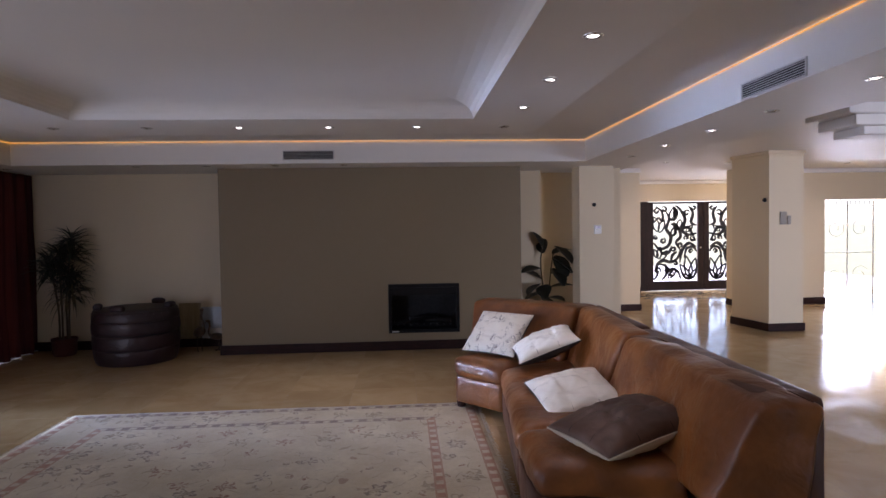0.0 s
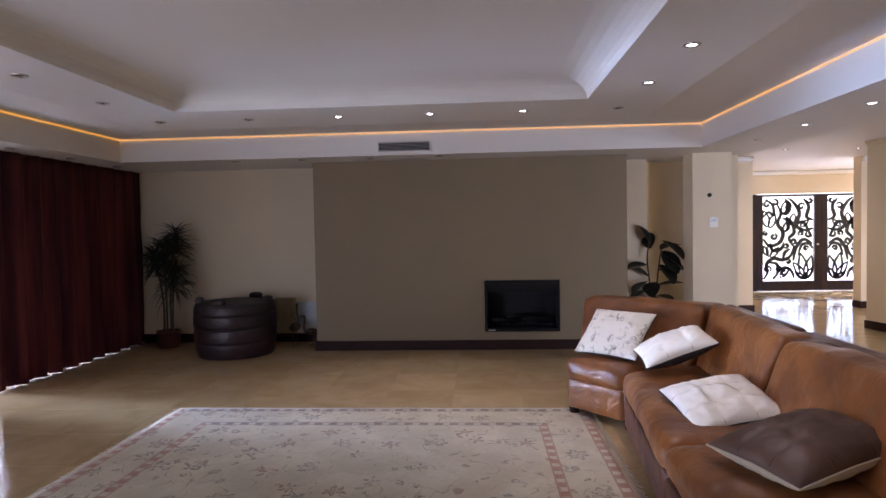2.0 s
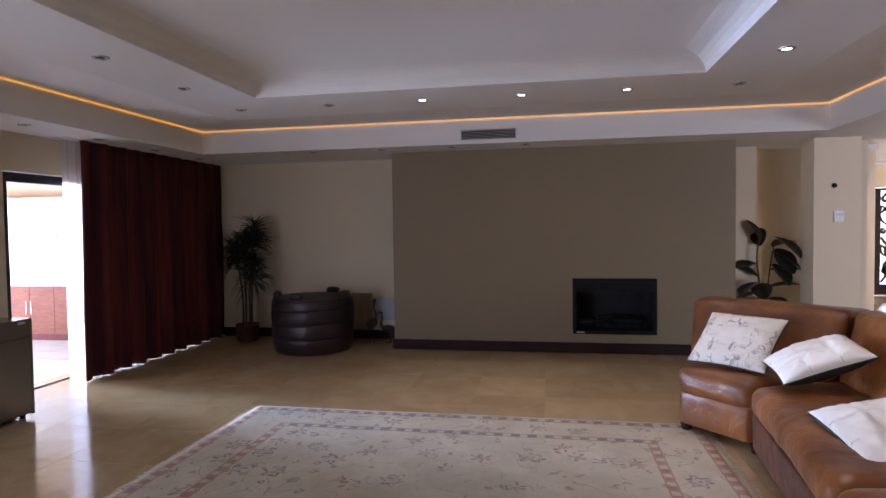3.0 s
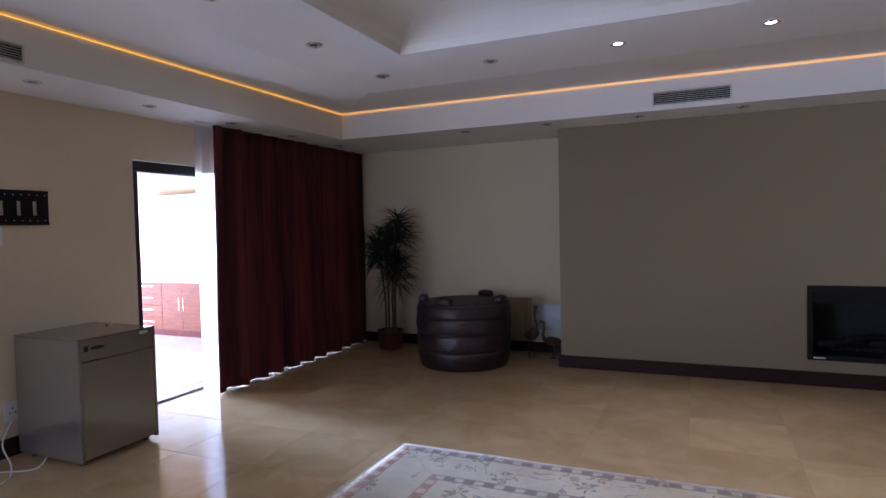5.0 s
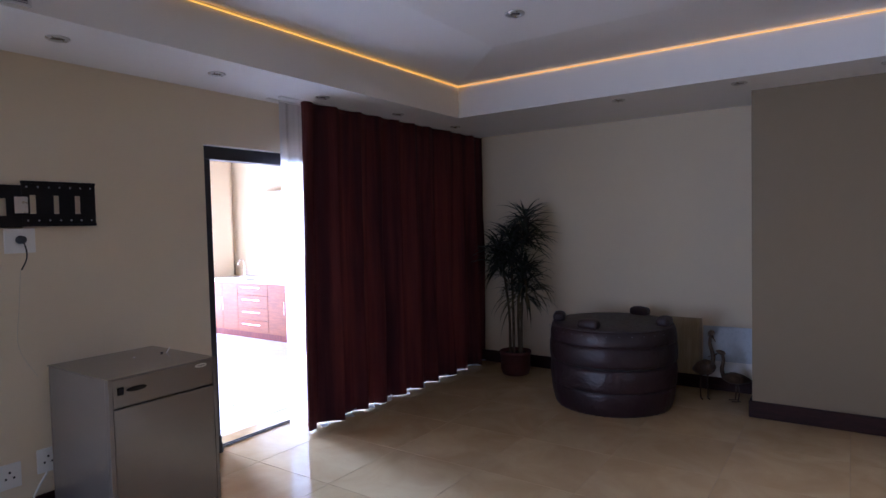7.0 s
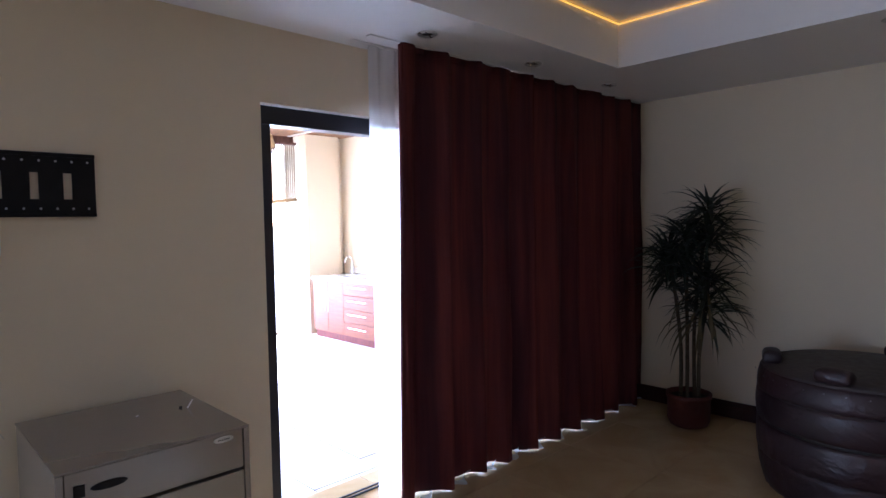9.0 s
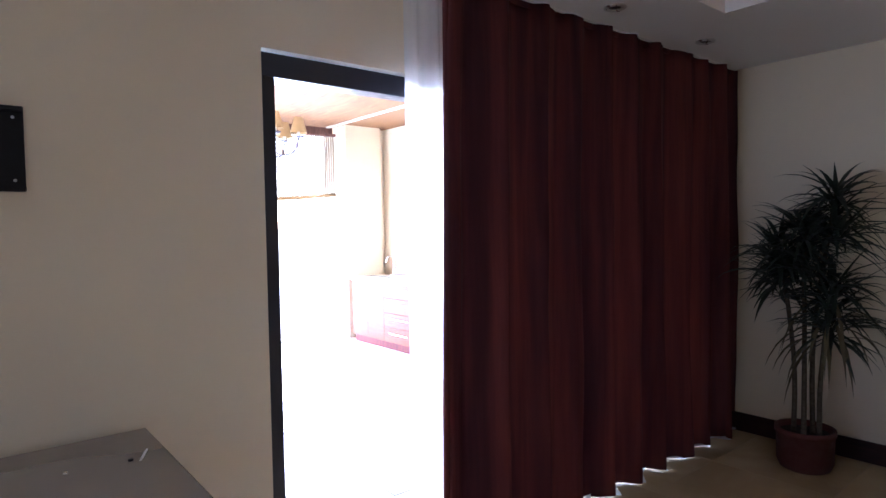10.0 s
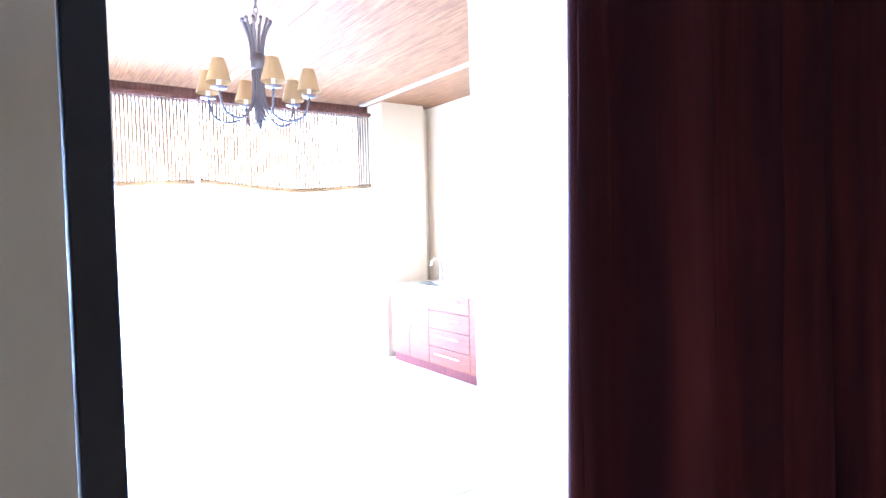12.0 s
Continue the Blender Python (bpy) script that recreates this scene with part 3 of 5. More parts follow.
# ---- structure: ground and patio shell ----
setting("ground", boxes((-600, 600, -600, 600, -0.6, -0.3)), "lawn", "dry garden ground reaching the horizon", "ground")
setting("pavement_gate", boxes((3.0, 14.0, 14.5, 24.0, -0.4, -0.03)), "paving", "pale concrete paving outside the gate", "pavement")
setting("pavement_court", boxes((-22.0, -11.2, -2.0, 14.0, -0.4, -0.2)), "paving", "pale concrete paving beyond the patio", "pavement")
P_TOP, P_FAR, P_N, P_S = 2.87, -11.0, 9.7, 2.2
# added out of view to stop sun entering by the west gap
setting("roof_veranda", boxes((-11.3, WEST - 0.22, SOUTH - 2.0, P_S - 0.2, P_TOP, P_TOP + 0.12)), "roof", "added unseen flat roof that keeps sun off the lounge floor", "roof")
setting("ceiling_patio", boxes((P_FAR - 0.3, WEST - 0.22, P_S, P_N + 0.2, P_TOP, P_TOP + 0.12)), "reed", "reed-lined patio ceiling", "ceiling")
for y in (3.35, 5.22, 7.14, 8.86):
    setting("ceiling_batten", boxes((P_FAR + 0.05, WEST - 0.23, y - 0.03, y + 0.03, P_TOP - 0.018, P_TOP - 0.002)), "batten", "pale cover strip between reed panels", "batten")
setting("wall_patio_north", boxes((P_FAR - 0.3, WEST - 0.22, P_N, P_N + 0.2, -0.3, P_TOP)), "cream", "pale patio wall above the worktop", "wall")
setting("wall_patio_pier", boxes((P_FAR - 0.3, -10.66, 8.97, 9.56, PATIO, P_TOP), (P_FAR - 0.3, -10.8, 9.56, P_N, PATIO, P_TOP)), "cream", "cream patio corner pier", "wall")
setting("wall_patio_south", boxes((P_FAR - 0.3, WEST - 0.22, P_S - 0.2, P_S, -0.3, P_TOP)), "cream", "plain patio end wall", "wall")
setting("patio_kerb", boxes((P_FAR - 0.12, P_FAR, P_S, 8.97, PATIO - 0.1, PATIO + 0.05), bevel=0.01), "worktop", "pale threshold along the patio edge", "kerb")
setting("beam_patio", boxes((P_FAR - 0.2, P_FAR - 0.02, P_S, 8.97, 2.76, P_TOP - 0.002)), "valance", "dark timber beam over the patio opening", "beam")


# ---- soft shapes ----
def soft_block(corners, r, puff=0.0, n=9, wrinkle=0.0, seed=0.0):
    """A rounded, swollen cushion between eight corners: low 00 10 11 01, then high 00 10 11 01."""
    c = [Vector(p) for p in corners]
    lu, lv, lw = (c[1] - c[0]).length, (c[3] - c[0]).length, (c[4] - c[0]).length
    bm = bmesh.new()
    bmesh.ops.create_cube(bm, size=2)
    bmesh.ops.subdivide_edges(bm, edges=bm.edges[:], cuts=n, use_grid_fill=True)
    for v in bm.verts:
        half = Vector((lu / 2, lv / 2, lw / 2))
        p = Vector((math.sin(v.co.x * math.pi / 2) * half.x, math.sin(v.co.y * math.pi / 2) * half.y, math.sin(v.co.z * math.pi / 2) * half.z))
        core = Vector([max(-(a - r), min(a - r, q)) for q, a in zip(p, half)])
        d = p - core
        if d.length > 1e-6:
            p = core + d.normalized() * min(r, d.length if max(abs(x) for x in d) < r * 0.999 else r)
        u, w, h = p.x / half.x, p.y / half.y, p.z / half.z
        if puff:
            p.z += puff * max(0, 1 - u * u) * max(0, 1 - w * w) * (1 if h > 0 else 0.15 * -1) * abs(h)
        if wrinkle:
            q = p * 5 + Vector((seed, seed * 2, 0))
            p += Vector((noise.noise(q), noise.noise(q + Vector((9, 0, 0))), noise.noise(q + Vector((0, 9, 0))))) * wrinkle
        u, w, h = p.x / lu + 0.5, p.y / lv + 0.5, p.z / lw + 0.5
        low = c[0] * (1 - u) * (1 - w) + c[1] * u * (1 - w) + c[2] * u * w + c[3] * (1 - u) * w
        high = c[4] * (1 - u) * (1 - w) + c[5] * u * (1 - w) + c[6] * u * w + c[7] * (1 - u) * w
        v.co = low * (1 - h) + high * h
    return bm


def pad_point(u, v, s, w, d, h, dents, seed):
    """A point of a stuffed cover: u and v run from -1 to 1, s is the side."""
    k = 1 - 0.07 * (1 - abs(u) ** 2) * abs(v) ** 3
    l = 1 - 0.07 * (1 - abs(v) ** 2) * abs(u) ** 3
    full = (1 - u * u) * (1 - v * v)
    z = s * h / 2 * full ** 0.42 + dents * noise.noise(Vector((u * 2.3 + seed, v * 2.3, s + seed))) * full
    seam = min(abs(abs(u) - 0.34), abs(abs(v) - 0.34))
    z -= s * 0.012 * max(0, 1 - seam / 0.075) * full ** 0.5
    z += s * 0.012 * noise.noise(Vector((u * 6 + seed, v * 6, 3 * s))) * full ** 0.5
    return Vector((u * w / 2 * l, v * d / 2 * k, z))


def pad(w, d, h, n=48, dents=0.028, seed=0.0, side=1):
    """One cover of a throw pillow: pinched corners, full middle."""
    bm = bmesh.new()
    steps = [math.sin((i / n - 0.5) * math.pi) for i in range(n + 1)]
    rows = [[bm.verts.new(pad_point(u, v, side, w, d, h, dents, seed)) for v in steps] for u in steps]
    for a, b in zip(rows, rows[1:]):
        for j in range(n):
            bm.faces.new((a[j], b[j], b[j + 1], a[j + 1]) if side > 0 else (a[j], a[j + 1], b[j + 1], b[j]))
    return bm


# ---- lounge: sofa ----
def sofa():
    """A curved three-piece leather sofa: wedge end, middle seat, long seat."""
    ox, oy = 1.2, 4.2
    s = thing("sectional_sofa", "curved cognac leather sectional sofa with worn seats", "sofa", pose(ox, oy, 0))

    def at(x, y, z):
        return (x - ox, y - oy, z)

    def hexa(plan_low, z0, plan_high, z1):
        return [at(x, y, z0) for x, y in plan_low] + [at(x, y, z1) for x, y in plan_high]
    long_ = ((0.62, 3.0), (1.36, 2.84), (1.36, 3.60), (0.63, 3.54))
    middle = ((0.64, 3.55), (1.36, 3.61), (1.50, 5.32), (0.78, 5.02))
    wedge = ((0.79, 5.05), (1.49, 5.36), (0.74, 6.10), (0.43, 5.47))

    def inset(q, d):
        cx, cy = sum(p[0] for p in q) / 4, sum(p[1] for p in q) / 4
        return tuple((x + (cx - x) * d, y + (cy - y) * d) for x, y in q)
    for k, q in enumerate((long_, middle, wedge)):
        # long and middle bases take the leather copy with painted shade
        part("base", soft_block(hexa(inset(q, 0.03), 0.055, inset(q, 0.02), 0.30), 0.03, 0, 5, 0.004, k), "cognac_shaded" if k < 2 else "cognac", s, "leather covered base", True)
        part("seat_cushion", soft_block(hexa(q, 0.27, q, 0.46), 0.075, 0.035, 19, 0.017, 3.1 * k), "cognac", s, "plump creased leather seat", True)
    outer_l, outer_m, outer_w = ((1.50, 2.60), (1.80, 2.57), (1.82, 4.4), (1.50, 4.4)), ((1.50, 4.4), (1.82, 4.4), (1.86, 5.74), (1.56, 5.42)), ((1.54, 5.40), (1.86, 5.74), (0.88, 6.46), (0.74, 6.14))
    for k, q in enumerate((outer_l, outer_m, outer_w)):
        # the same painted shade on the first two back frames
        part("back_frame", soft_block(hexa(q, 0.06, inset(q, 0.02), 0.872), 0.035, 0.0, 6, 0.004, k), "cognac_shaded" if k < 2 else "cognac", s, "leather covered back", True)
    back_l = (((1.25, 2.57), (1.70, 2.52), (1.66, 4.06), (1.27, 4.06)), ((1.46, 2.52), (1.74, 2.49), (1.69, 4.06), (1.48, 4.06)))
    back_m = (((1.27, 4.08), (1.58, 4.08), (1.62, 5.42), (1.40, 5.28)), ((1.46, 4.08), (1.69, 4.08), (1.74, 5.58), (1.56, 5.38)))
    back_w = (((1.38, 5.30), (1.60, 5.46), (0.80, 6.20), (0.62, 5.95)), ((1.53, 5.40), (1.70, 5.58), (0.84, 6.38), (0.69, 6.18)))
    for k, (lo, hi) in enumerate((back_l, back_m, back_w)):
        part("back_cushion", soft_block(hexa(lo, 0.40, hi, 0.885 if k else 0.868), 0.05, 0.02, 19, 0.015, 5.7 * k + 1), "cognac", s, "plump leather back cushion", True)
    seam = spline([at(1.70, 2.54, 0.866), at(1.655, 3.3, 0.872), at(1.655, 3.8, 0.874), at(1.655, 4.03, 0.866)], 4)
    part("piping", tube(seam, 0.006, 6), "cognac_shaded", s, "dark stitched piping", True)
    for x, y in ((0.72, 2.9), (1.62, 2.85), (0.72, 3.6), (1.66, 4.4), (0.85, 5.08), (0.50, 5.48), (0.86, 6.26), (1.66, 5.55)):
        part("foot", lathe([(0.035, 0), (0.045, 0.06)], 10, *at(x, y, 0)[:2]), "trim", s, "short dark wooden foot")
    return s


sofa()


def pillow(label, top, bottom, w, d, h, m, seed):
    p = thing("throw_pillow", label, "pillow", m, "throw pillows on the sofa")
    part("front_cover", pad(w, d, h, seed=seed), top, p, "", True)
    part("back_cover", pad(w, d, h * 0.9, seed=seed + 4, side=-1), bottom, p, "plain reverse side", True)
    edge = [(-w / 2 * 0.995, -d / 2 * 0.995, 0), (0, -d / 2 * 0.93, 0), (w / 2 * 0.995, -d / 2 * 0.995, 0), (w / 2 * 0.93, 0, 0), (w / 2 * 0.995, d / 2 * 0.995, 0), (0, d / 2 * 0.93, 0), (-w / 2 * 0.995, d / 2 * 0.995, 0), (-w / 2 * 0.93, 0, 0), (-w / 2 * 0.995, -d / 2 * 0.995, 0)]
    part("seam", tube(edge, 0.005, 5), bottom, p)
    run = [math.sin((i / 30 - 0.5) * math.pi) * 0.985 for i in range(31)]
    # thin lines along the patch seams, coloured as their shadow
    for c in (-0.34, 0.34):
        for line in ([pad_point(c, v, 1, w, d, h, 0.028, seed) for v in run], [pad_point(v, c, 1, w, d, h, 0.028, seed) for v in run]):
            part("patch_seam", tube(line, 0.0022, 5), "seam_shade_dark" if top == "brown_hide" else "seam_shade", p, "patch seam drawn as a shadow-coloured line", True)
    return p


def basis(center, u, v):
    """A pose with its x along u and its y near v."""
    u = Vector(u).normalized()
    n = u.cross(Vector(v)).normalized()
    v = n.cross(u)
    m = Matrix((u, v, n)).transposed().to_4x4()
    m.translation = center
    return m


pillow("white cowhide patch pillow with grey marks against the sofa back", "hide_marked", "rubber", 0.55, 0.485, 0.17, basis((0.837, 5.477, 0.663), (0.748, -0.663, -0.002), (0.501, 0.563, 0.657)), 1.3)
pillow("plain white cowhide patch pillow leaning on the sofa", "hide_white", "rubber", 0.52, 0.44, 0.2, basis((1.14, 4.94, 0.655), (0.93, -0.08, 0.36), (0.05, 0.99, 0.10)), 2.6)
pillow("white cowhide patch pillow lying on the seat", "hide_white", "rubber", 0.52, 0.52, 0.18, basis((1.104, 4.012, 0.522), (0.088, -0.98, -0.181), (0.985, 0.058, 0.164)), 4.4)
pillow("brown leather patch pillow with a cream suede back", "brown_hide", "suede", 0.46, 0.66, 0.22, basis((1.135, 3.166, 0.581), (0.399, -0.916, -0.037), (0.904, 0.327, 0.102)), 6.1)

# ---- lounge: rug ----
RX0, RX1, RY0, RY1 = -2.935, 0.63, 2.9, 5.59
rug = thing("area_rug", "ivory hand-knotted rug with rust borders on the floor", "rug", pose((RX0 + RX1) / 2, (RY0 + RY1) / 2, 0))
bm = bmesh.new()
hx, hy = (RX1 - RX0) / 2, (RY1 - RY0) / 2
bmesh.ops.create_grid(bm, x_segments=60, y_segments=46, size=1)
for v in bm.verts:
    x, y = v.co.x * hx, v.co.y * hy
    v.co = (x + 0.012 * noise.noise(Vector((y * 2, 3, 1))) * abs(v.co.x), y + 0.012 * noise.noise(Vector((x * 2, 7, 1))) * abs(v.co.y), 0.010 + 0.003 * noise.noise(Vector((x * 3, y * 3, 0))))
edge = bmesh.ops.extrude_edge_only(bm, edges=[e for e in bm.edges if e.is_boundary])
for v in edge["geom"]:
    if isinstance(v, bmesh.types.BMVert):
        v.co.z = 0.001
part("rug_top", bm, rug_weave(hx, hy), rug, "", True)
bm = bmesh.new()
for side in (-1, 1):
    y = -hy
    while y < hy:
        l = random.uniform(0.02, 0.045)
        merge(bm, tube([(side * hx, y, 0.008), (side * (hx + l * 0.6), y + random.uniform(-0.01, 0.01), 0.006), (side * (hx + l), y + random.uniform(-0.02, 0.02), 0.003)], 0.0022, 4))
        y += random.uniform(0.010, 0.018)
fringe = part("fringe", bm, "suede", rug, "short cream wool fringe")
fringe["kind"] = "stuff"


# ---- lounge: curtains and sliding door ----
def drape(y0, y1, x, z0, z1, folds, depth, seed, lean=0.0, flare=1.35, hem=0.0, nz=26):
    """A hanging curtain in soft folds, gathered at the top and fuller below."""
    bm = bmesh.new()
    ny = folds * 14
    grid = []
    for i in range(ny + 1):
        s = i / ny
        row = []
        for k in range(nz + 1):
            t = k / nz
            phase = 2 * math.pi * folds * (s + 0.03 * noise.noise(Vector((s * 7, seed, 0)))) + 0.9 * noise.noise(Vector((s * 6, t * 1.6, seed)))
            amp = depth * (0.55 + 0.45 * t * flare) * (0.75 + 0.5 * noise.noise(Vector((s * folds * 0.9, 2.2, seed + 1))))
            wave = math.sin(phase) + 0.25 * math.sin(2.3 * phase + 1.1)
            xx = x + amp * wave + 0.012 * noise.noise(Vector((s * 14, t * 5, seed)))
            yy = y0 + (y1 - y0) * s + 0.25 * amp * math.cos(phase) + lean * t * (1 - s) ** 2
            low = z0 + hem * (0.5 + 0.5 * noise.noise(Vector((s * folds * 0.5, 5.0, seed)))) + hem * 0.4 * math.sin(phase * 0.5)
            row.append(bm.verts.new((xx, yy, z1 + (low - z1) * t)))
        grid.append(row)
    for a, b in zip(grid, grid[1:]):
        for k in range(nz):
            bm.faces.new((a[k], a[k + 1], b[k + 1], b[k]))
    return bm


cur = thing("curtain", "drawn maroon floor-length curtain in deep folds", "curtain", pose(0, 0, 0))
ob = part("drape", drape(6.176, 8.72, -5.095, 0.001, 2.432, 10, 0.062, 3.0, -0.07, hem=0.016), "maroon", cur, "", True)
ob.modifiers.new("thickness", "SOLIDIFY").thickness = 0.004
part("heading_tape", boxes((-5.13, -5.11, 6.20, 8.72, 2.405, 2.436)), "maroon", cur)
ob = part("side_hem", tube(spline([(-5.09, 6.186, 2.42), (-5.085, 6.172, 1.6), (-5.08, 6.15, 0.8), (-5.06, 6.12, 0.05)], 6), 0.014, 8), "maroon", cur, "", True)
she = thing("sheer_curtain", "white translucent voile curtain behind the maroon curtain", "curtain", pose(0, 0, 0))
ob = part("voile", drape(6.08, 8.70, -5.235, 0.012, 2.432, 22, 0.022, 8.0, 0.0, hem=0.0), "sheer", she, "", True)
part("weighted_hem", drape(6.24, 8.70, -5.095, 0.002, 0.022, 10, 0.062, 3.0, 0.0, nz=2), "sheer", she, "white scalloped hem showing below the curtain", True)
rail = thing("curtain_rail", "white double curtain rail under the ceiling border", "rail", pose(0, 0, 0))
part("track", boxes((-5.14, -5.10, 6.0, 8.73, 2.433, 2.4395), bevel=0.001, steps=1), "plastic", rail)
part("track", boxes((-5.25, -5.22, 5.98, 8.73, 2.433, 2.4395), bevel=0.001, steps=1), "plastic", rail)

door = thing("door_1", "dark bronze aluminium sliding door frame standing open", "sliding door", pose(0, 0, 0), kind="structure")
part("head", boxes((-5.44, -5.35, DOOR_S + 0.004, DOOR_N - 0.004, 1.985, 2.072), bevel=0.004), "bronze", door)
part("jamb", boxes((-5.44, -5.35, DOOR_S + 0.004, DOOR_S + 0.058, 0.0, 1.984), bevel=0.004), "bronze", door)
part("jamb", boxes((-5.44, -5.35, DOOR_N - 0.058, DOOR_N - 0.004, 0.0, 1.984), bevel=0.004), "bronze", door)
part("sill_track", boxes((-5.412, -5.402, DOOR_S + 0.06, DOOR_N - 0.06, -0.002, 0.008), (-5.380, -5.370, DOOR_S + 0.06, DOOR_N - 0.06, -0.002, 0.008)), "bronze", door, "dark floor track")
setting("step_patio", boxes((-5.56, -5.336, DOOR_S, DOOR_N, -0.3, -0.003)), "worktop", "pale stone threshold step down to the patio", "step")

# ---- lounge: ceiling fittings ----
def downlight(lit):
    d = thing("downlight", "small recessed downlight, " + ("lit" if lit else "unlit, dark glass"), "downlight", group="recessed downlights")
    part("trim_ring", lathe([(0.052, -0.001), (0.053, -0.006), (0.046, -0.010), (0.032, -0.008), (0.030, -0.003)], 20, closed=False), "steel", d, "", True)
    part("lamp_face", lathe([(0.030, -0.0035), (0.018, -0.0055), (0.004, -0.006)], 16), "lamp_on" if lit else "lamp_off", d, "glowing lamp" if lit else "dark lamp", True)
    return d


spots = []
for k in range(6):
    spots.append((-3.255 + 0.8516 * k, 6.002, 2.61, k in (2, 3, 4)))
for k in range(1, 7):
    spots.append((-3.255, 6.0 - 0.857 * k, 2.61, False))
    spots.append((1.013, 5.99 - 0.907 * k, 2.61, True))
for k in range(5):
    spots.append((-4.915, 4.488 + 0.862 * k, LOW, False))
for k in range(4):
    spots.append((-3.28 + 0.846 * k, 7.765, LOW, False))
for y, lit in ((7.1, False), (6.19, True), (5.26, True), (4.41, False), (3.45, True), (2.5, False)):
    spots.append((2.72, y, LOW, lit))
for x, y in ((4.54, 10.2), (5.7, 10.3), (8.07, 10.5), (6.9, 10.4)):
    spots.append((x, y, HALL, True))
first = {}
for x, y, z, lit in spots:
    if lit in first:
        copy_thing(first[lit], pose(x, y, z))
    else:
        first[lit] = downlight(lit)
        first[lit].matrix_basis = pose(x, y, z)
    if lit:
        beam = new("downlight_beam", bpy.data.lights.new("downlight_beam", "SPOT"))
        beam.data.energy, beam.data.color, beam.data.spot_size, beam.data.spot_blend, beam.data.shadow_soft_size = (7.0 if z == HALL else 5.0 if y > 3.9 and x < 1.2 else 2.0), (1.0, 0.86, 0.68) if z == HALL else (1.0, 0.89, 0.76), radians(140 if z == HALL else 84), 0.9, 0.03
        beam.matrix_world = look((x, y, z - 0.02), (x, y, 0))


def grille(m, w, h):
    """An air-conditioning grille: frame, black sheet for the shaded opening, slanted blades."""
    v = thing("air_vent", "white slatted air-conditioning grille in the ceiling face", "vent", m, "air-conditioning grilles")
    # no hole behind: the shade inside is the sheet's black colour
    part("duct", boxes((-w / 2, w / 2, -0.004, 0.0, -h / 2, h / 2)), "void", v, "black sheet painted as the shaded opening")
    for row in ((-w / 2 - 0.012, w / 2 + 0.012, -0.014, 0.0, h / 2, h / 2 + 0.012), (-w / 2 - 0.012, w / 2 + 0.012, -0.014, 0.0, -h / 2 - 0.012, -h / 2),
                (-w / 2 - 0.012, -w / 2, -0.014, 0.0, -h / 2, h / 2), (w / 2, w / 2 + 0.012, -0.014, 0.0, -h / 2, h / 2)):
        part("frame_bar", boxes(row, bevel=0.002, steps=1), "vent", v)
    n = 6
    for k in range(n):
        z = -h / 2 + (k + 0.5) * h / n
        part("blade", boxes((-w / 2, w / 2, -0.004, 0.004, -0.001, 0.001)), "vent", v, m=pose(0, -0.009, z, -14))
    return v


grille(pose(-1.145, IN_N - 0.001, 2.538), 0.60, 0.098)
grille(pose(IN_E - 0.001, 3.765, 2.50, 0, 0, -90), 0.63, 0.088)
grille(pose(IN_W + 0.001, 3.96, 2.51, 0, 0, 90), 0.60, 0.085)

# ---- lounge: fireplace ----
fp = thing("fireplace_insert", "black built-in gas fireplace insert in the chimney breast", "fireplace", pose(0.258, 8.1, 0.226))
W, H = 0.955, 0.659
for row in ((-W / 2 + 0.002, W / 2 - 0.002, -0.012, 0.03, H - 0.05, H - 0.002), (-W / 2 + 0.002, W / 2 - 0.002, -0.012, 0.03, 0.002, 0.045), (-W / 2 + 0.002, -W / 2 + 0.04, -0.012, 0.03, 0.046, H - 0.051), (W / 2 - 0.04, W / 2 - 0.002, -0.012, 0.03, 0.046, H - 0.051)):
    part("frame_bar", boxes(row, bevel=0.004), "black", fp)
part("firebox", boxes((-W / 2 + 0.01, W / 2 - 0.01, 0.36, 0.37, 0.01, H - 0.01), (-W / 2 + 0.01, W / 2 - 0.01, 0.03, 0.36, 0.01, 0.03), (-W / 2 + 0.01, W / 2 - 0.01, 0.03, 0.36, H - 0.03, H - 0.01),
                      (-W / 2 + 0.01, -W / 2 + 0.03, 0.03, 0.36, 0.03, H - 0.03), (W / 2 - 0.03, W / 2 - 0.01, 0.03, 0.36, 0.03, H - 0.03)), "void", fp, "near-black firebox")
part("hood", prism([(-W / 2 + 0.042, 0.0), (W / 2 - 0.042, 0.0), (W / 2 - 0.042, 0.012), (-W / 2 + 0.042, 0.012)], H - 0.15, H - 0.052), "black", fp, "black smoke hood")
for k in range(9):
    part("grate_bar", tube([(-0.36 + 0.09 * k, 0.06, 0.09), (-0.36 + 0.09 * k, 0.28, 0.09)], 0.008, 6), "iron", fp)
for k, (x, y, a, l, r) in enumerate(((-0.2, 0.14, 12, 0.4, 0.035), (0.12, 0.2, -8, 0.5, 0.04), (0.0, 0.12, 25, 0.42, 0.03))):
    part("log", tube([(-l / 2, 0, 0), (0, 0.01, 0.006), (l / 2, 0, 0)], r, 9), "black", fp, "black log", True, pose(x, y, 0.13 + 0.03 * (k == 2) * 2, 0, 0, a))
part("maker_plate", boxes((-0.43, -0.34, -0.0145, -0.0122, 0.018, 0.03)), "badge", fp, "small pale plate")

# ---- lounge: column fittings ----
th = thing("thermostat", "white wall thermostat with a grey display on the column", "thermostat", pose(2.65, 8.154, 1.572))
part("case", boxes((-0.052, 0.052, -0.022, 0, -0.062, 0.062), bevel=0.006), "plastic", th)
part("display", boxes((-0.035, 0.035, -0.0245, -0.0222, 0.012, 0.045)), "pewter", th, "grey display")
se = thing("wall_sensor", "small black round sensor on the column", "sensor", pose(2.603, 8.154, 1.91))
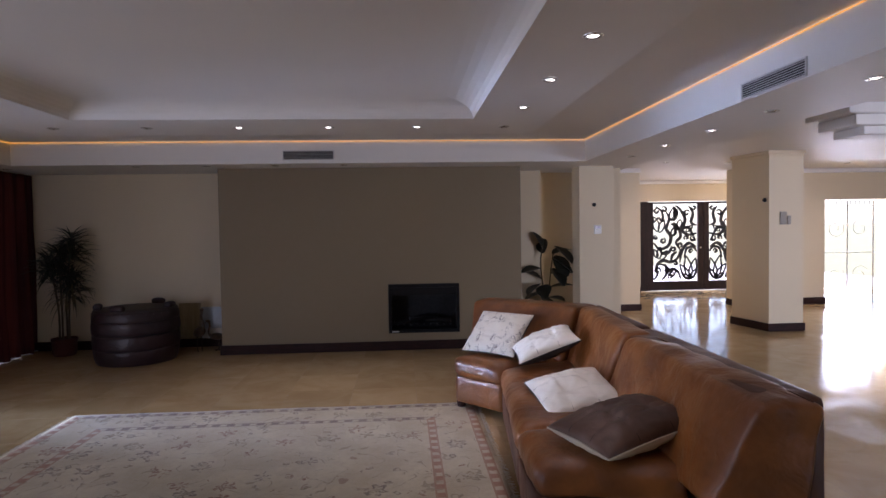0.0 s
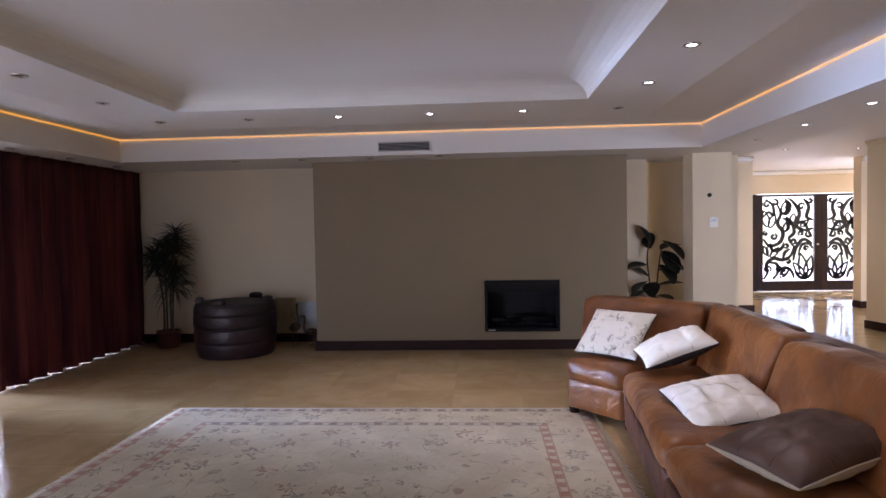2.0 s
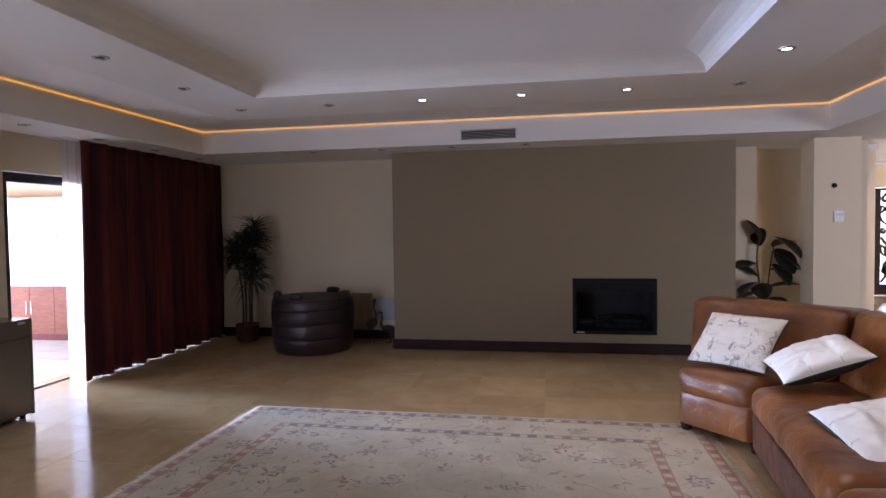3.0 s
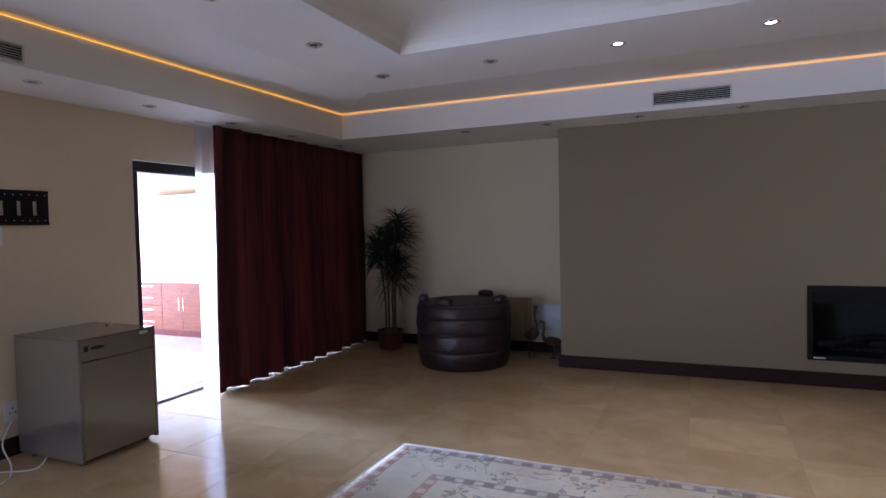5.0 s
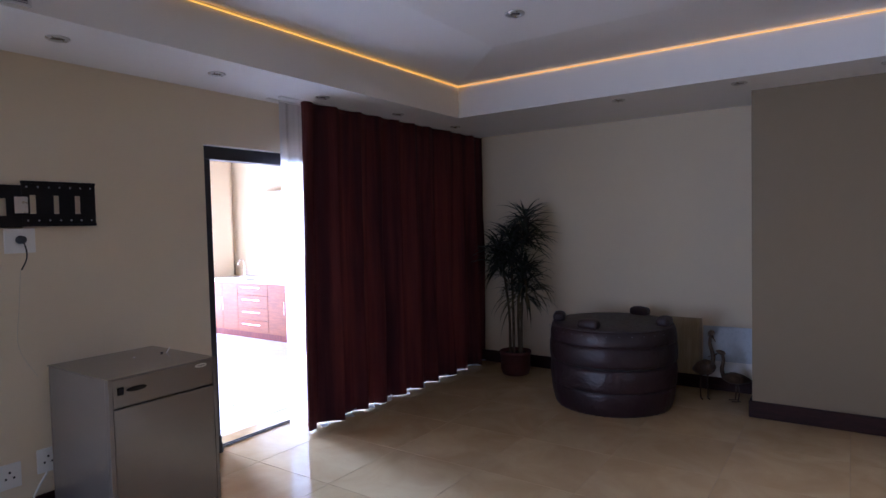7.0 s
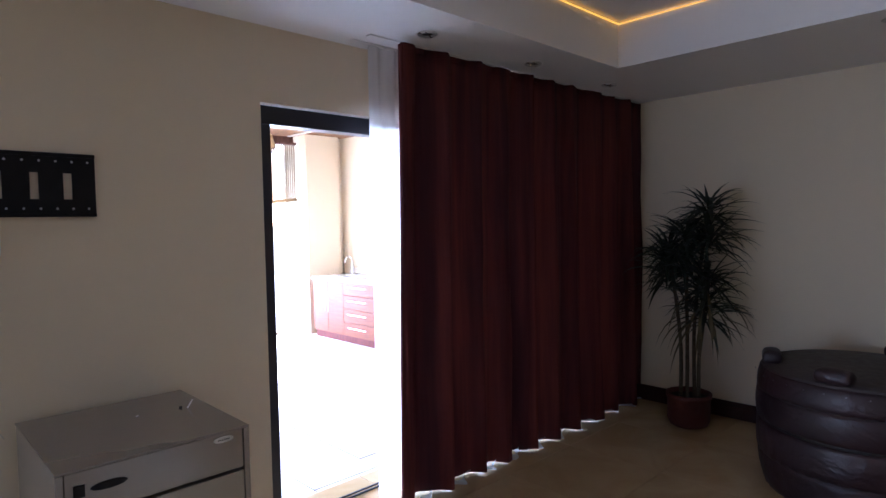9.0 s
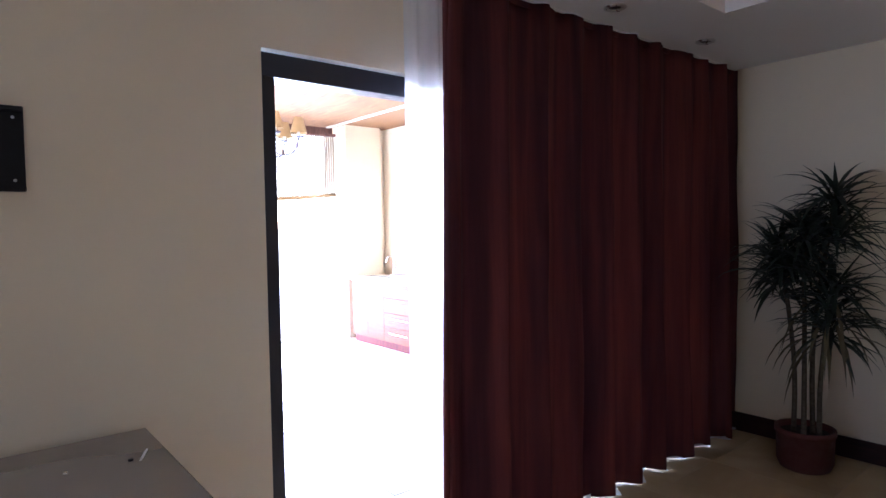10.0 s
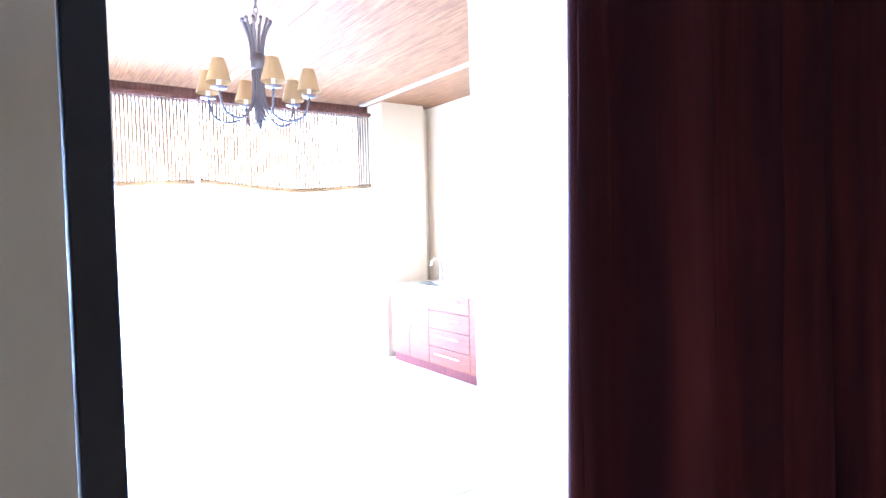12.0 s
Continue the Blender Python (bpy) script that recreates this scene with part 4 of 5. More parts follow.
part("body", lathe([(0.026, 0), (0.026, 0.018), (0.012, 0.03)], 14), "black", se, m=pose(0, 0, 0, 90))


# ---- lounge: grey bar fridge and what is on the wall above ----
fr = thing("bar_fridge", "grey metallic bar fridge standing on the floor by the door", "fridge", pose(-4.94, 4.8, 0))
part("body", boxes((-0.335, 0.262, -0.285, 0.284, 0.03, 0.806), bevel=0.006), "fridge", fr)
part("top", boxes((-0.338, 0.296, -0.288, 0.287, 0.807, 0.814), bevel=0.003, steps=2), "fridge", fr, "smooth grey metal top")
for y0 in (-0.287, 0.266):
    part("side_strip", boxes((0.263, 0.296, y0, y0 + 0.020, 0.03, 0.806), bevel=0.003), "fridge", fr, "narrow upright edge strip")
part("control_panel", boxes((0.263, 0.292, -0.265, 0.264, 0.672, 0.805), bevel=0.004), "fridge", fr)
part("door", boxes((0.263, 0.297, -0.265, 0.264, 0.045, 0.664), bevel=0.006), "fridge", fr, "glossy grey metallic door")
part("badge", boxes((0.2925, 0.2955, -0.244, -0.214, 0.748 - 0.018, 0.748 + 0.018), bevel=0.001, steps=1), "black", fr, "small dark square button")
part("badge", lathe([(0.014, 0), (0.014, 0.003)], 14), "black", fr, "dark slotted maker plate", m=pose(0.2925, -0.151, 0.747, 0, 90) @ Matrix.Diagonal((0.9, 3.6, 1, 1)))
plate = part("badge", lathe([(0.014, 0), (0.0135, 0.003)], 20), "badge", fr, "pale oval maker badge", m=pose(0.2925, 0.196, 0.785, 0, 90) @ Matrix.Diagonal((0.75, 2.5, 1, 1)))
for k in range(6):
    part("badge_mark", boxes((-0.0035, 0.0035, -0.008 + 0.0028 * k, -0.0062 + 0.0028 * k, 0.0031, 0.0036)), "black", plate, "dark printed mark")
for x in (-0.24, 0.22):
    for y in (-0.24, 0.24):
        part("foot", lathe([(0.02, 0), (0.022, 0.03)], 10, x, y), "rubber", fr)
part("hinge_pin", tube([(-0.057, 0.210, 0.813), (-0.045, 0.225, 0.845)], 0.003, 6), "plastic", fr, "small pale pin")
part("screw", lathe([(0.007, 0.813), (0.006, 0.820)], 8, -0.072, 0.190), "black", fr, "dark screw head")
part("screw", lathe([(0.006, 0.813), (0.005, 0.818)], 8, -0.092, 0.044), "steel", fr, "small screw head")
st = thing("door_stop", "black rubber door stop by the sliding door jamb", "door stop", pose(-5.318, 5.535, 0))
part("wedge", lathe([(0.030, 0.0), (0.034, 0.02), (0.030, 0.05), (0.022, 0.075), (0.026, 0.10), (0.014, 0.12)], 12), "rubber", st, "", True)

tv = thing("tv_wall_bracket", "black slotted steel television bracket on the wall", "bracket", pose(WEST, 4.81, 1.665))


def slotted(y0, y1, z0, z1, slots):
    """A steel plate with upright slots through it."""
    us = [y0, *(s for pair in slots for s in pair), y1]
    return pierced(us, (z0, z0 + 0.062, z1 - 0.07, z1), {(1 + 2 * k, 1) for k in range(len(slots))}, lambda u, v, d: (0.018 - d, u, v), 0.006)


part("plate", slotted(-0.36, 0, -0.115, 0.115, ((-0.325, -0.295), (-0.212, -0.185), (-0.107, -0.078))), "black", tv)
part("plate", slotted(-0.80, -0.362, -0.125, 0.095, ((-0.74, -0.70), (-0.62, -0.58), (-0.47, -0.43))), "black", tv)
for z0, z1 in ((-0.115, -0.105), (0.105, 0.115)):
    part("flange", boxes((0.0, 0.026, -0.36, 0, z0 - 0.004 * (z0 < 0), z1 + 0.004 * (z0 > 0)), bevel=0.002, steps=1), "black", tv)
for k in range(7):
    for z in (-0.088, 0.088):
        part("screw", lathe([(0.0045, 0), (0.004, 0.003)], 8), "steel", tv, "dull steel screw head", m=pose(0.018, -0.025 - 0.052 * k, z, 0, 90))
part("label_plate", boxes((0.019, 0.021, -0.395, -0.335, -0.05, 0.035)), "steel", tv, "grey label plate")

soc = thing("wall_socket", "white wall outlet plate with a black plug and cable", "socket", pose(WEST, 4.435, 1.473))
part("plate", boxes((0, 0.012, -0.07, 0.07, -0.064, 0.064), bevel=0.004), "plastic", soc)
part("plug", lathe([(0.022, 0), (0.02, 0.03), (0.01, 0.04)], 14), "rubber", soc, "black round plug", True, pose(0.012, 0.0, 0.005, 0, 90))
part("cable", tube(spline([(0.045, 0.0, 0.0), (0.06, 0.008, -0.05), (0.035, 0.014, -0.10), (0.020, -0.004, -0.15)], 6), 0.004, 6), "rubber", soc, "short black plug lead", True)
part("cable", tube(spline([(0.010, -0.005, -0.15), (0.008, -0.02, -0.35), (0.008, -0.03, -0.55), (0.010, 0.05, -0.72)], 6), 0.0016, 6), "suede", soc, "thin pale hanging cable", True)


def three_pin(y, z):
    s = thing("wall_socket", "white three-pin wall socket above the baseboard", "socket", pose(WEST, y, z))
    part("plate", boxes((0, 0.011, -0.052, 0.052, -0.064, 0.064), bevel=0.004), "plastic", s)
    # black discs on the plate paint the shade inside the pin holes
    for dy, dz in ((-0.018, -0.01), (0.018, -0.01), (0.0, 0.02)):
        part("pin_hole", lathe([(0.006, 0), (0.006, 0.001)], 8), "void", s, m=pose(0.011, dy, dz, 0, 90))
    part("switch", boxes((0.011, 0.015, -0.012, 0.012, 0.034, 0.05), bevel=0.001, steps=1), "plastic", s)
    return s


three_pin(4.512, 0.30)
three_pin(4.335, 0.272)
ca = thing("power_cable", "loose white power cables on the floor by the fridge", "cable", pose(-5.15, 4.3, 0))
for k, pts in enumerate(([(0.1, -0.5, 0.006), (0.2, -0.25, 0.006), (0.05, -0.05, 0.006), (0.22, 0.1, 0.006), (0.1, 0.26, 0.02)], [(0.0, -0.45, 0.006), (0.15, -0.3, 0.014), (0.25, -0.1, 0.006), (0.05, 0.06, 0.014), (-0.1, 0.1, 0.12), (-0.16, 0.2, 0.24)])):
    part("cord", tube(spline(pts, 8), 0.005, 6), "plastic", ca, "", True)


# ---- lounge: plants ----
def blade_leaf(bm, root, way, length, width, droop):
    """One strap leaf that rises and bends over."""
    way = Vector(way).normalized()
    side = way.cross(Vector((0, 0, 1)))
    side = side.normalized() if side.length > 1e-3 else Vector((1, 0, 0))
    p, d, last = Vector(root), way.copy(), None
    n = 5
    for k in range(n + 1):
        t = k / n
        w = width * (0.35 + 1.3 * t if t < 0.4 else 0.87 * (1 - t) / 0.6 + 0.01)
        mid = bm.verts.new(p - Vector((0, 0, w * 0.25)))
        now = (bm.verts.new(p - side * w / 2), mid, bm.verts.new(p + side * w / 2))
        if last:
            bm.faces.new((last[0], last[1], now[1], now[0])), bm.faces.new((last[1], last[2], now[2], now[1]))
        last = now
        d = (d + Vector((0, 0, -droop / n * (0.5 + t)))).normalized()
        p = p + d * (length / n)


def palm():
    """Four slim canes, each with heads of long arching strap leaves."""
    rnd = random.Random(5)
    p = thing("potted_palm", "tall dark strap-leaved palm in a red terracotta pot", "plant", pose(-4.55, 8.39, 0))
    part("pot", lathe([(0.115, 0.0), (0.13, 0.008), (0.146, 0.05), (0.148, 0.2), (0.156, 0.205), (0.157, 0.235), (0.14, 0.235), (0.136, 0.2)], 26, closed=False), "terracotta", p, "red terracotta pot", True)
    part("soil", lathe([(0.01, 0.2), (0.13, 0.205), (0.137, 0.2)], 20), "soil", p)
    canes = ((-0.06, 0.0, -0.12, -0.06, 1.28), (0.01, -0.05, 0.02, -0.10, 1.38), (0.03, 0.03, 0.15, -0.02, 1.58), (0.08, -0.02, 0.16, -0.10, 1.08))
    for x, y, tx, ty, top in canes:
        part("cane", tube(spline([(x, y, 0.19), (x * 1.05, y, top * 0.5), (tx, ty, top)], 5), 0.015, 8, 0.75), "cane", p, "slim grey stem", True)
        bm = bmesh.new()
        for k in range(135):
            a, rise = rnd.uniform(0, 2 * math.pi), rnd.uniform(-0.4, 1.6)
            z = top - rnd.random() ** 1.2 * 0.32 + 0.02
            blade_leaf(bm, (tx, ty, z), (math.cos(a), math.sin(a), rise), rnd.uniform(0.22, 0.38), rnd.uniform(0.024, 0.042), rnd.uniform(0.4, 1.7))
        for v in bm.verts:
            v.co.y = min(v.co.y, 0.30 - 0.03 * (v.co.z - 1.0))
            v.co.x = max(v.co.x, -0.44)
        part("crown", bm, "frond", p, "dense dark drooping leaves", True)
    bm = bmesh.new()
    for k in range(22):
        a = rnd.uniform(-2.6, 0.6)
        blade_leaf(bm, (0.12 + 0.1 * math.cos(a), -0.05 + 0.05 * math.sin(a), rnd.uniform(0.75, 1.0)), (math.cos(a), math.sin(a), rnd.uniform(-0.7, 0.3)), rnd.uniform(0.25, 0.42), 0.026, 2.0)
    part("dry_leaves", bm, "frond_dry", p, "browned leaf tips", True)


palm()


def broad_leaf(length, width):
    """A broad rubber-plant leaf with a folded midrib."""
    bm = bmesh.new()
    n, rows = 8, []
    for k in range(n + 1):
        t = k / n
        w = width / 2 * math.sin(math.pi * min(1, t * 0.96 + 0.02)) ** 0.7
        z = -0.10 * length * t * t
        rows.append([bm.verts.new((s * w, t * length, z + abs(s) * w * 0.35)) for s in (-1, -0.5, 0, 0.5, 1)])
    for a, b in zip(rows, rows[1:]):
        for i in range(4):
            bm.faces.new((a[i], a[i + 1], b[i + 1], b[i]))
    return bm


rp = thing("rubber_plant", "dark broad-leaved rubber plant standing in the niche", "plant", pose(1.98, 8.62, 0))
part("pot", lathe([(0.11, 0), (0.15, 0.24), (0.165, 0.25), (0.165, 0.28), (0.145, 0.28)], 22, closed=False), "black", rp, "dark pot", True)
part("soil", lathe([(0.01, 0.24), (0.143, 0.245)], 18), "soil", rp)
part("stem", tube(spline([(0, 0, 0.24), (0.02, 0, 0.7), (-0.02, -0.02, 1.1), (0.02, 0, 1.36)], 5), 0.014, 8, 0.6), "cane", rp, "", True)
part("stem", tube(spline([(0.03, 0.02, 0.24), (0.09, 0, 0.6), (0.13, -0.02, 1.0), (0.17, -0.02, 1.25)], 5), 0.012, 8, 0.6), "cane", rp, "", True)
rnd = random.Random(9)
LEAVES = ((0.18, 1.34, -50, -32, 0.40), (0.19, 1.20, -75, -52, 0.36), (0.02, 1.30, 140, 62, 0.30), (0.03, 1.24, 55, 62, 0.26), (0.16, 1.22, 25, 15, 0.34), (0.16, 1.16, -35, -28, 0.36), (0.15, 1.02, -60, -40, 0.34), (0.13, 0.94, -20, 8, 0.30), (-0.02, 1.02, 190, -6, 0.30),
          (0.0, 0.86, 165, 30, 0.30), (-0.01, 0.80, 215, -20, 0.34), (0.02, 0.78, 255, -25, 0.33), (0.11, 0.74, -15, 12, 0.33), (0.03, 0.68, 200, -12, 0.34), (0.02, 0.62, 280, -22, 0.30), (0.09, 0.60, 20, -10, 0.28), (0.0, 0.55, 150, -15, 0.3), (0.06, 0.5, -50, -20, 0.28))
for x, z, turn, rise, length in LEAVES:
    part("leaf", broad_leaf(length, length * rnd.uniform(0.62, 0.78)), "rubber_leaf", rp, "", True, pose(x, -0.01, z) @ pose(0, 0, 0, 0, 0, turn - 90) @ pose(0, 0, 0, rise, rnd.uniform(-25, 25)))

# ---- lounge: portable hot tub ----
tub = thing("portable_hot_tub", "round dark plum vinyl hot tub with a closed lid", "hot tub", pose(-3.43, 7.99, 0))


def tub_ring(z0, z1, r0, r1, seed):
    """One padded band of the tub's side, swollen between its two seams, with gathers along the top and bottom."""
    prof = []
    for k in range(11):
        t = k / 10
        prof.append((r0 + (r1 - r0) * t + 0.011 * max(0.0, math.sin(math.pi * t)) ** 0.6 - 0.006, z0 + (z1 - z0) * t))
    bm = lathe(prof, 96)
    for v in bm.verts:
        a = math.atan2(v.co.y, v.co.x)
        t = (v.co.z - z0) / (z1 - z0)
        edge = abs(2 * t - 1) ** 3
        f = 1 + 0.006 * noise.noise(Vector((math.cos(a) * 3, math.sin(a) * 3, v.co.z * 9 + seed))) + edge * 0.009 * math.sin(40 * a + 2 * noise.noise(Vector((a * 3, seed, 0))))
        v.co.x, v.co.y = v.co.x * f, v.co.y * f
    return bm


for k, (z0, z1, r0, r1) in enumerate(((0.001, 0.185, 0.468, 0.500), (0.187, 0.362, 0.503, 0.505), (0.378, 0.532, 0.508, 0.508), (0.534, 0.655, 0.507, 0.492))):
    part("side_ring", tub_ring(z0, z1, r0, r1, k), "vinyl", tub, "padded vinyl ring", True)
part("belt", lathe([(0.46, 0.360), (0.492, 0.362), (0.494, 0.378), (0.46, 0.380)], 64), "rubber", tub, "dark recessed belt", True)
for z, r in ((0.186, 0.497), (0.533, 0.503)):
    part("seam", lathe([(r - 0.008, z - 0.004), (r + 0.004, z), (r - 0.008, z + 0.004)], 64), "vinyl_top", tub, "stitched seam", True)
part("lid", lathe([(0.478, 0.650), (0.486, 0.661), (0.474, 0.671), (0.3, 0.678), (0.05, 0.681)], 64), "vinyl_top", tub, "charcoal padded lid", True)
for k in range(14):
    a = radians(200 + 10.5 * k)
    part("lace_eyelet", lathe([(0.004, -0.002), (0.004, 0.003)], 8), "pewter", tub, "small metal eyelet", m=pose(0.512 * math.cos(a), 0.512 * math.sin(a), 0.628) @ pose(0, 0, 0, 0, 0, math.degrees(a)) @ pose(0, 0, 0, 0, 80, 0))
for a in (-161, -95, 75, -4):
    part("headrest", soft_block([(-0.085, -0.05, -0.035), (0.085, -0.05, -0.035), (0.085, 0.05, -0.035), (-0.085, 0.05, -0.035), (-0.085, -0.05, 0.035), (0.085, -0.05, 0.035), (0.085, 0.05, 0.035), (-0.085, 0.05, 0.035)], 0.03, 0.01, 6), "vinyl", tub, "dark padded headrest", True,
         pose(0.43 * math.cos(radians(a)), 0.43 * math.sin(radians(a)), 0.702, 0, 0, a + 90))

# ---- lounge: birds and panel beside the tub ----
pl = thing("leaning_panel", "pale blue square panel leaning against the wall", "panel", pose(-2.66, NORTH - 0.05, 0.126, -4))
part("sheet", boxes((-0.20, 0.20, -0.006, 0.006, 0, 0.44), bevel=0.003), "pale_blue", pl)
part("lower_band", boxes((-0.20, 0.20, -0.0085, -0.0062, 0.0, 0.14)), "plastic", pl, "paler lower band")

pt = thing("leaning_panel", "tan wooden board leaning against the wall", "panel", pose(-3.02, NORTH - 0.045, 0.126, -3))
part("sheet", boxes((-0.15, 0.13, -0.006, 0.006, 0, 0.50), bevel=0.003), "board", pt)
part("edge_strip", boxes((0.131, 0.150, -0.009, 0.009, 0, 0.50), bevel=0.002, steps=1), "bird_pale", pt, "pale edge strip")


def carved_bird(name_label, m, pale):
    """A slim carved wading bird on thin legs, in one mesh."""
    bm = bmesh.new()
    body = lathe([(0.004, -0.17), (0.03, -0.12), (0.062, -0.03), (0.066, 0.04), (0.045, 0.10), (0.016, 0.14)], 12)
    merge(bm, body, pose(0, 0, 0.26, 72, 0, 20))
    merge(bm, tube(spline([(0.03, -0.11, 0.29), (0.04, -0.13, 0.38), (0.02, -0.11, 0.48), (0.025, -0.12, 0.56)], 5), 0.019, 8, 0.6))
    merge(bm, lathe([(0.004, -0.04), (0.024, -0.015), (0.024, 0.02), (0.006, 0.045)], 10), pose(0.025, -0.13, 0.57, 60))
    merge(bm, tube([(0.025, -0.16, 0.555), (0.03, -0.24, 0.52)], 0.008, 6, 0.2))
    for x in (-0.025, 0.03):
        merge(bm, tube([(x, 0.0, 0.21), (x * 1.1, 0.01, 0.1), (x, 0.0, 0.006)], 0.006, 6))
        merge(bm, tube([(x, 0.02, 0.006), (x, -0.05, 0.006)], 0.006, 5))
    ob = part("bird_figurine", bm, pale, smooth=True)
    ob.matrix_basis = m
    return tagged(ob, name_label, "figurine")


carved_bird("dark carved wooden wading bird standing on thin legs", pose(-2.80, 8.42, 0, 0, 0, 25), "bird")
carved_bird("brown carved wooden bird with its head bent low", pose(-2.56, 8.46, 0, 0, 0, -60) @ Matrix.Diagonal((1, 1, 0.72, 1)), "bird")

# ---- hall: ornamental gate ----
def ribbon(bm, pts, w0, w1, y0, y1):
    """A flat iron scroll with a swelling middle, cut from plate."""
    line = spline(pts, 6)
    n, rows = len(line), []
    for i, p in enumerate(line):
        d = (line[min(i + 1, n - 1)] - line[max(i - 1, 0)]).normalized()
        side = Vector((-d.z, 0, d.x))
        t = i / (n - 1)
        w = w0 + (w1 - w0) * math.sin(math.pi * t)
        a, b = p + side * w / 2, p - side * w / 2
        rows.append([bm.verts.new((a.x, y0, a.z)), bm.verts.new((b.x, y0, b.z)), bm.verts.new((b.x, y1, b.z)), bm.verts.new((a.x, y1, a.z))])
    for a, b in zip(rows, rows[1:]):
        for i in range(4):
            bm.faces.new((a[i], a[(i + 1) % 4], b[(i + 1) % 4], b[i]))
    bm.faces.new(rows[0]), bm.faces.new(list(reversed(rows[-1])))


def curl(x, z, r, start, turns, hand=1):
    return [(x + r * (1 - 0.72 * k / 8) * math.cos(start + hand * turns * 2 * math.pi * k / 8), 0, z + r * (1 - 0.72 * k / 8) * math.sin(start + hand * turns * 2 * math.pi * k / 8)) for k in range(9)]


def gate_leaf(m, w, h, mirror, iron, frame_mat, heavy=1.35):
    g = thing("ornamental_gate", "dark timber-framed gate leaf filled with scrolled iron leaves", "gate", m, "gate leaves")
    st, top, bot = 0.14, 0.045, 0.22
    for row in ((0, st, -0.03, 0.03, 0, h), (w - st, w, -0.03, 0.03, 0, h), (st, w - st, -0.03, 0.03, h - top, h), (st, w - st, -0.03, 0.03, 0, bot)):
        part("frame_rail", boxes(row, bevel=0.006), frame_mat, g)
    iw, ih = w - 2 * st, h - top - bot

    def put(pts, w0=0.018, w1=0.055):
        bm = bmesh.new()
        ribbon(bm, [((st + (iw * (1 - x) if mirror else iw * x)), 0, bot + ih * z) for x, _, z in pts], w0 * heavy, w1 * heavy, -0.006, 0.006)
        part("scroll", bm, iron, g)

    def put_curl(x, z, r, start, turns, hand, w1=0.045):
        pts = curl(0, 0, r, start, turns, hand)
        put([(x + a / iw, 0, z + c / ih) for a, _, c in pts], 0.02, w1)
    def put_leaf(x0, z0, x1, z1, fat=0.16, w1=0.034):
        """The outline of a pointed leaf, as two bowed strips that meet at its ends."""
        dx, dz = (x1 - x0) * iw, (z1 - z0) * ih
        for side in (-1, 1):
            line = []
            for t in (0.0, 0.25, 0.55, 0.82, 1.0):
                off = side * fat * math.sin(math.pi * t ** 0.85)
                line.append((x0 + (dx * t - dz * off) / iw, 0, z0 + (dz * t + dx * off) / ih))
            put(line, 0.016, w1)

    # climbing stems
    put([(0.02, 0, 0.02), (0.10, 0, 0.10), (0.08, 0, 0.20), (0.22, 0, 0.27), (0.40, 0, 0.25), (0.55, 0, 0.30), (0.62, 0, 0.42)], 0.026, 0.060)
    put([(0.20, 0, 0.02), (0.30, 0, 0.10), (0.28, 0, 0.20), (0.14, 0, 0.22)], 0.024, 0.056)
    put([(0.02, 0, 0.50), (0.14, 0, 0.42), (0.34, 0, 0.46), (0.40, 0, 0.58), (0.30, 0, 0.68), (0.36, 0, 0.80), (0.30, 0, 0.90)], 0.026, 0.064)
    put([(0.98, 0, 0.62), (0.80, 0, 0.60), (0.66, 0, 0.66), (0.72, 0, 0.80), (0.62, 0, 0.92), (0.50, 0, 0.98)], 0.026, 0.066)
    put([(0.62, 0, 0.40), (0.52, 0, 0.50), (0.62, 0, 0.58), (0.56, 0, 0.70), (0.46, 0, 0.76)], 0.022, 0.058)
    put([(0.98, 0, 0.72), (0.86, 0, 0.76), (0.90, 0, 0.88), (0.80, 0, 0.97)], 0.022, 0.062)
    put([(0.02, 0, 0.76), (0.12, 0, 0.82), (0.22, 0, 0.78), (0.20, 0, 0.90), (0.06, 0, 0.97)], 0.022, 0.052)
    # lotus by the meeting stile, arched over a round boss
    for tip in ((0.60, 0.22), (0.74, 0.33), (0.96, 0.30), (0.98, 0.16), (0.64, 0.10)):
        put_leaf(0.84, 0.02, *tip)
    put([(0.60, 0, 0.24), (0.66, 0, 0.40), (0.80, 0, 0.49), (0.97, 0, 0.44)], 0.024, 0.062)
    put([(0.70, 0, 0.30), (0.76, 0, 0.42), (0.90, 0, 0.44), (0.98, 0, 0.38)], 0.020, 0.050)
    put_curl(0.85, 0.385, 0.055, 0.0, 1.0, 1)
    # leaf sprays
    for leaf in ((0.10, 0.30, 0.02, 0.42), (0.12, 0.29, 0.16, 0.45), (0.16, 0.28, 0.32, 0.40), (0.10, 0.64, 0.03, 0.84), (0.14, 0.63, 0.25, 0.80), (0.34, 0.04, 0.52, 0.16), (0.42, 0.58, 0.52, 0.72), (0.40, 0.80, 0.46, 0.95), (0.74, 0.64, 0.90, 0.72), (0.62, 0.80, 0.56, 0.66)):
        put_leaf(*leaf, 0.20, 0.030)
    put([(0.40, 0, 0.58), (0.50, 0, 0.62), (0.48, 0, 0.72), (0.40, 0, 0.74)], 0.02, 0.06)
    put([(0.14, 0, 0.42), (0.22, 0, 0.36), (0.36, 0, 0.38), (0.42, 0, 0.46)], 0.02, 0.06)
    put([(0.36, 0, 0.80), (0.48, 0, 0.80), (0.54, 0, 0.90), (0.44, 0, 0.97)], 0.02, 0.06)
    put([(0.40, 0, 0.25), (0.44, 0, 0.34), (0.54, 0, 0.38)], 0.02, 0.055)
    put([(0.30, 0, 0.10), (0.42, 0, 0.16), (0.56, 0, 0.12), (0.62, 0, 0.03)], 0.02, 0.055)
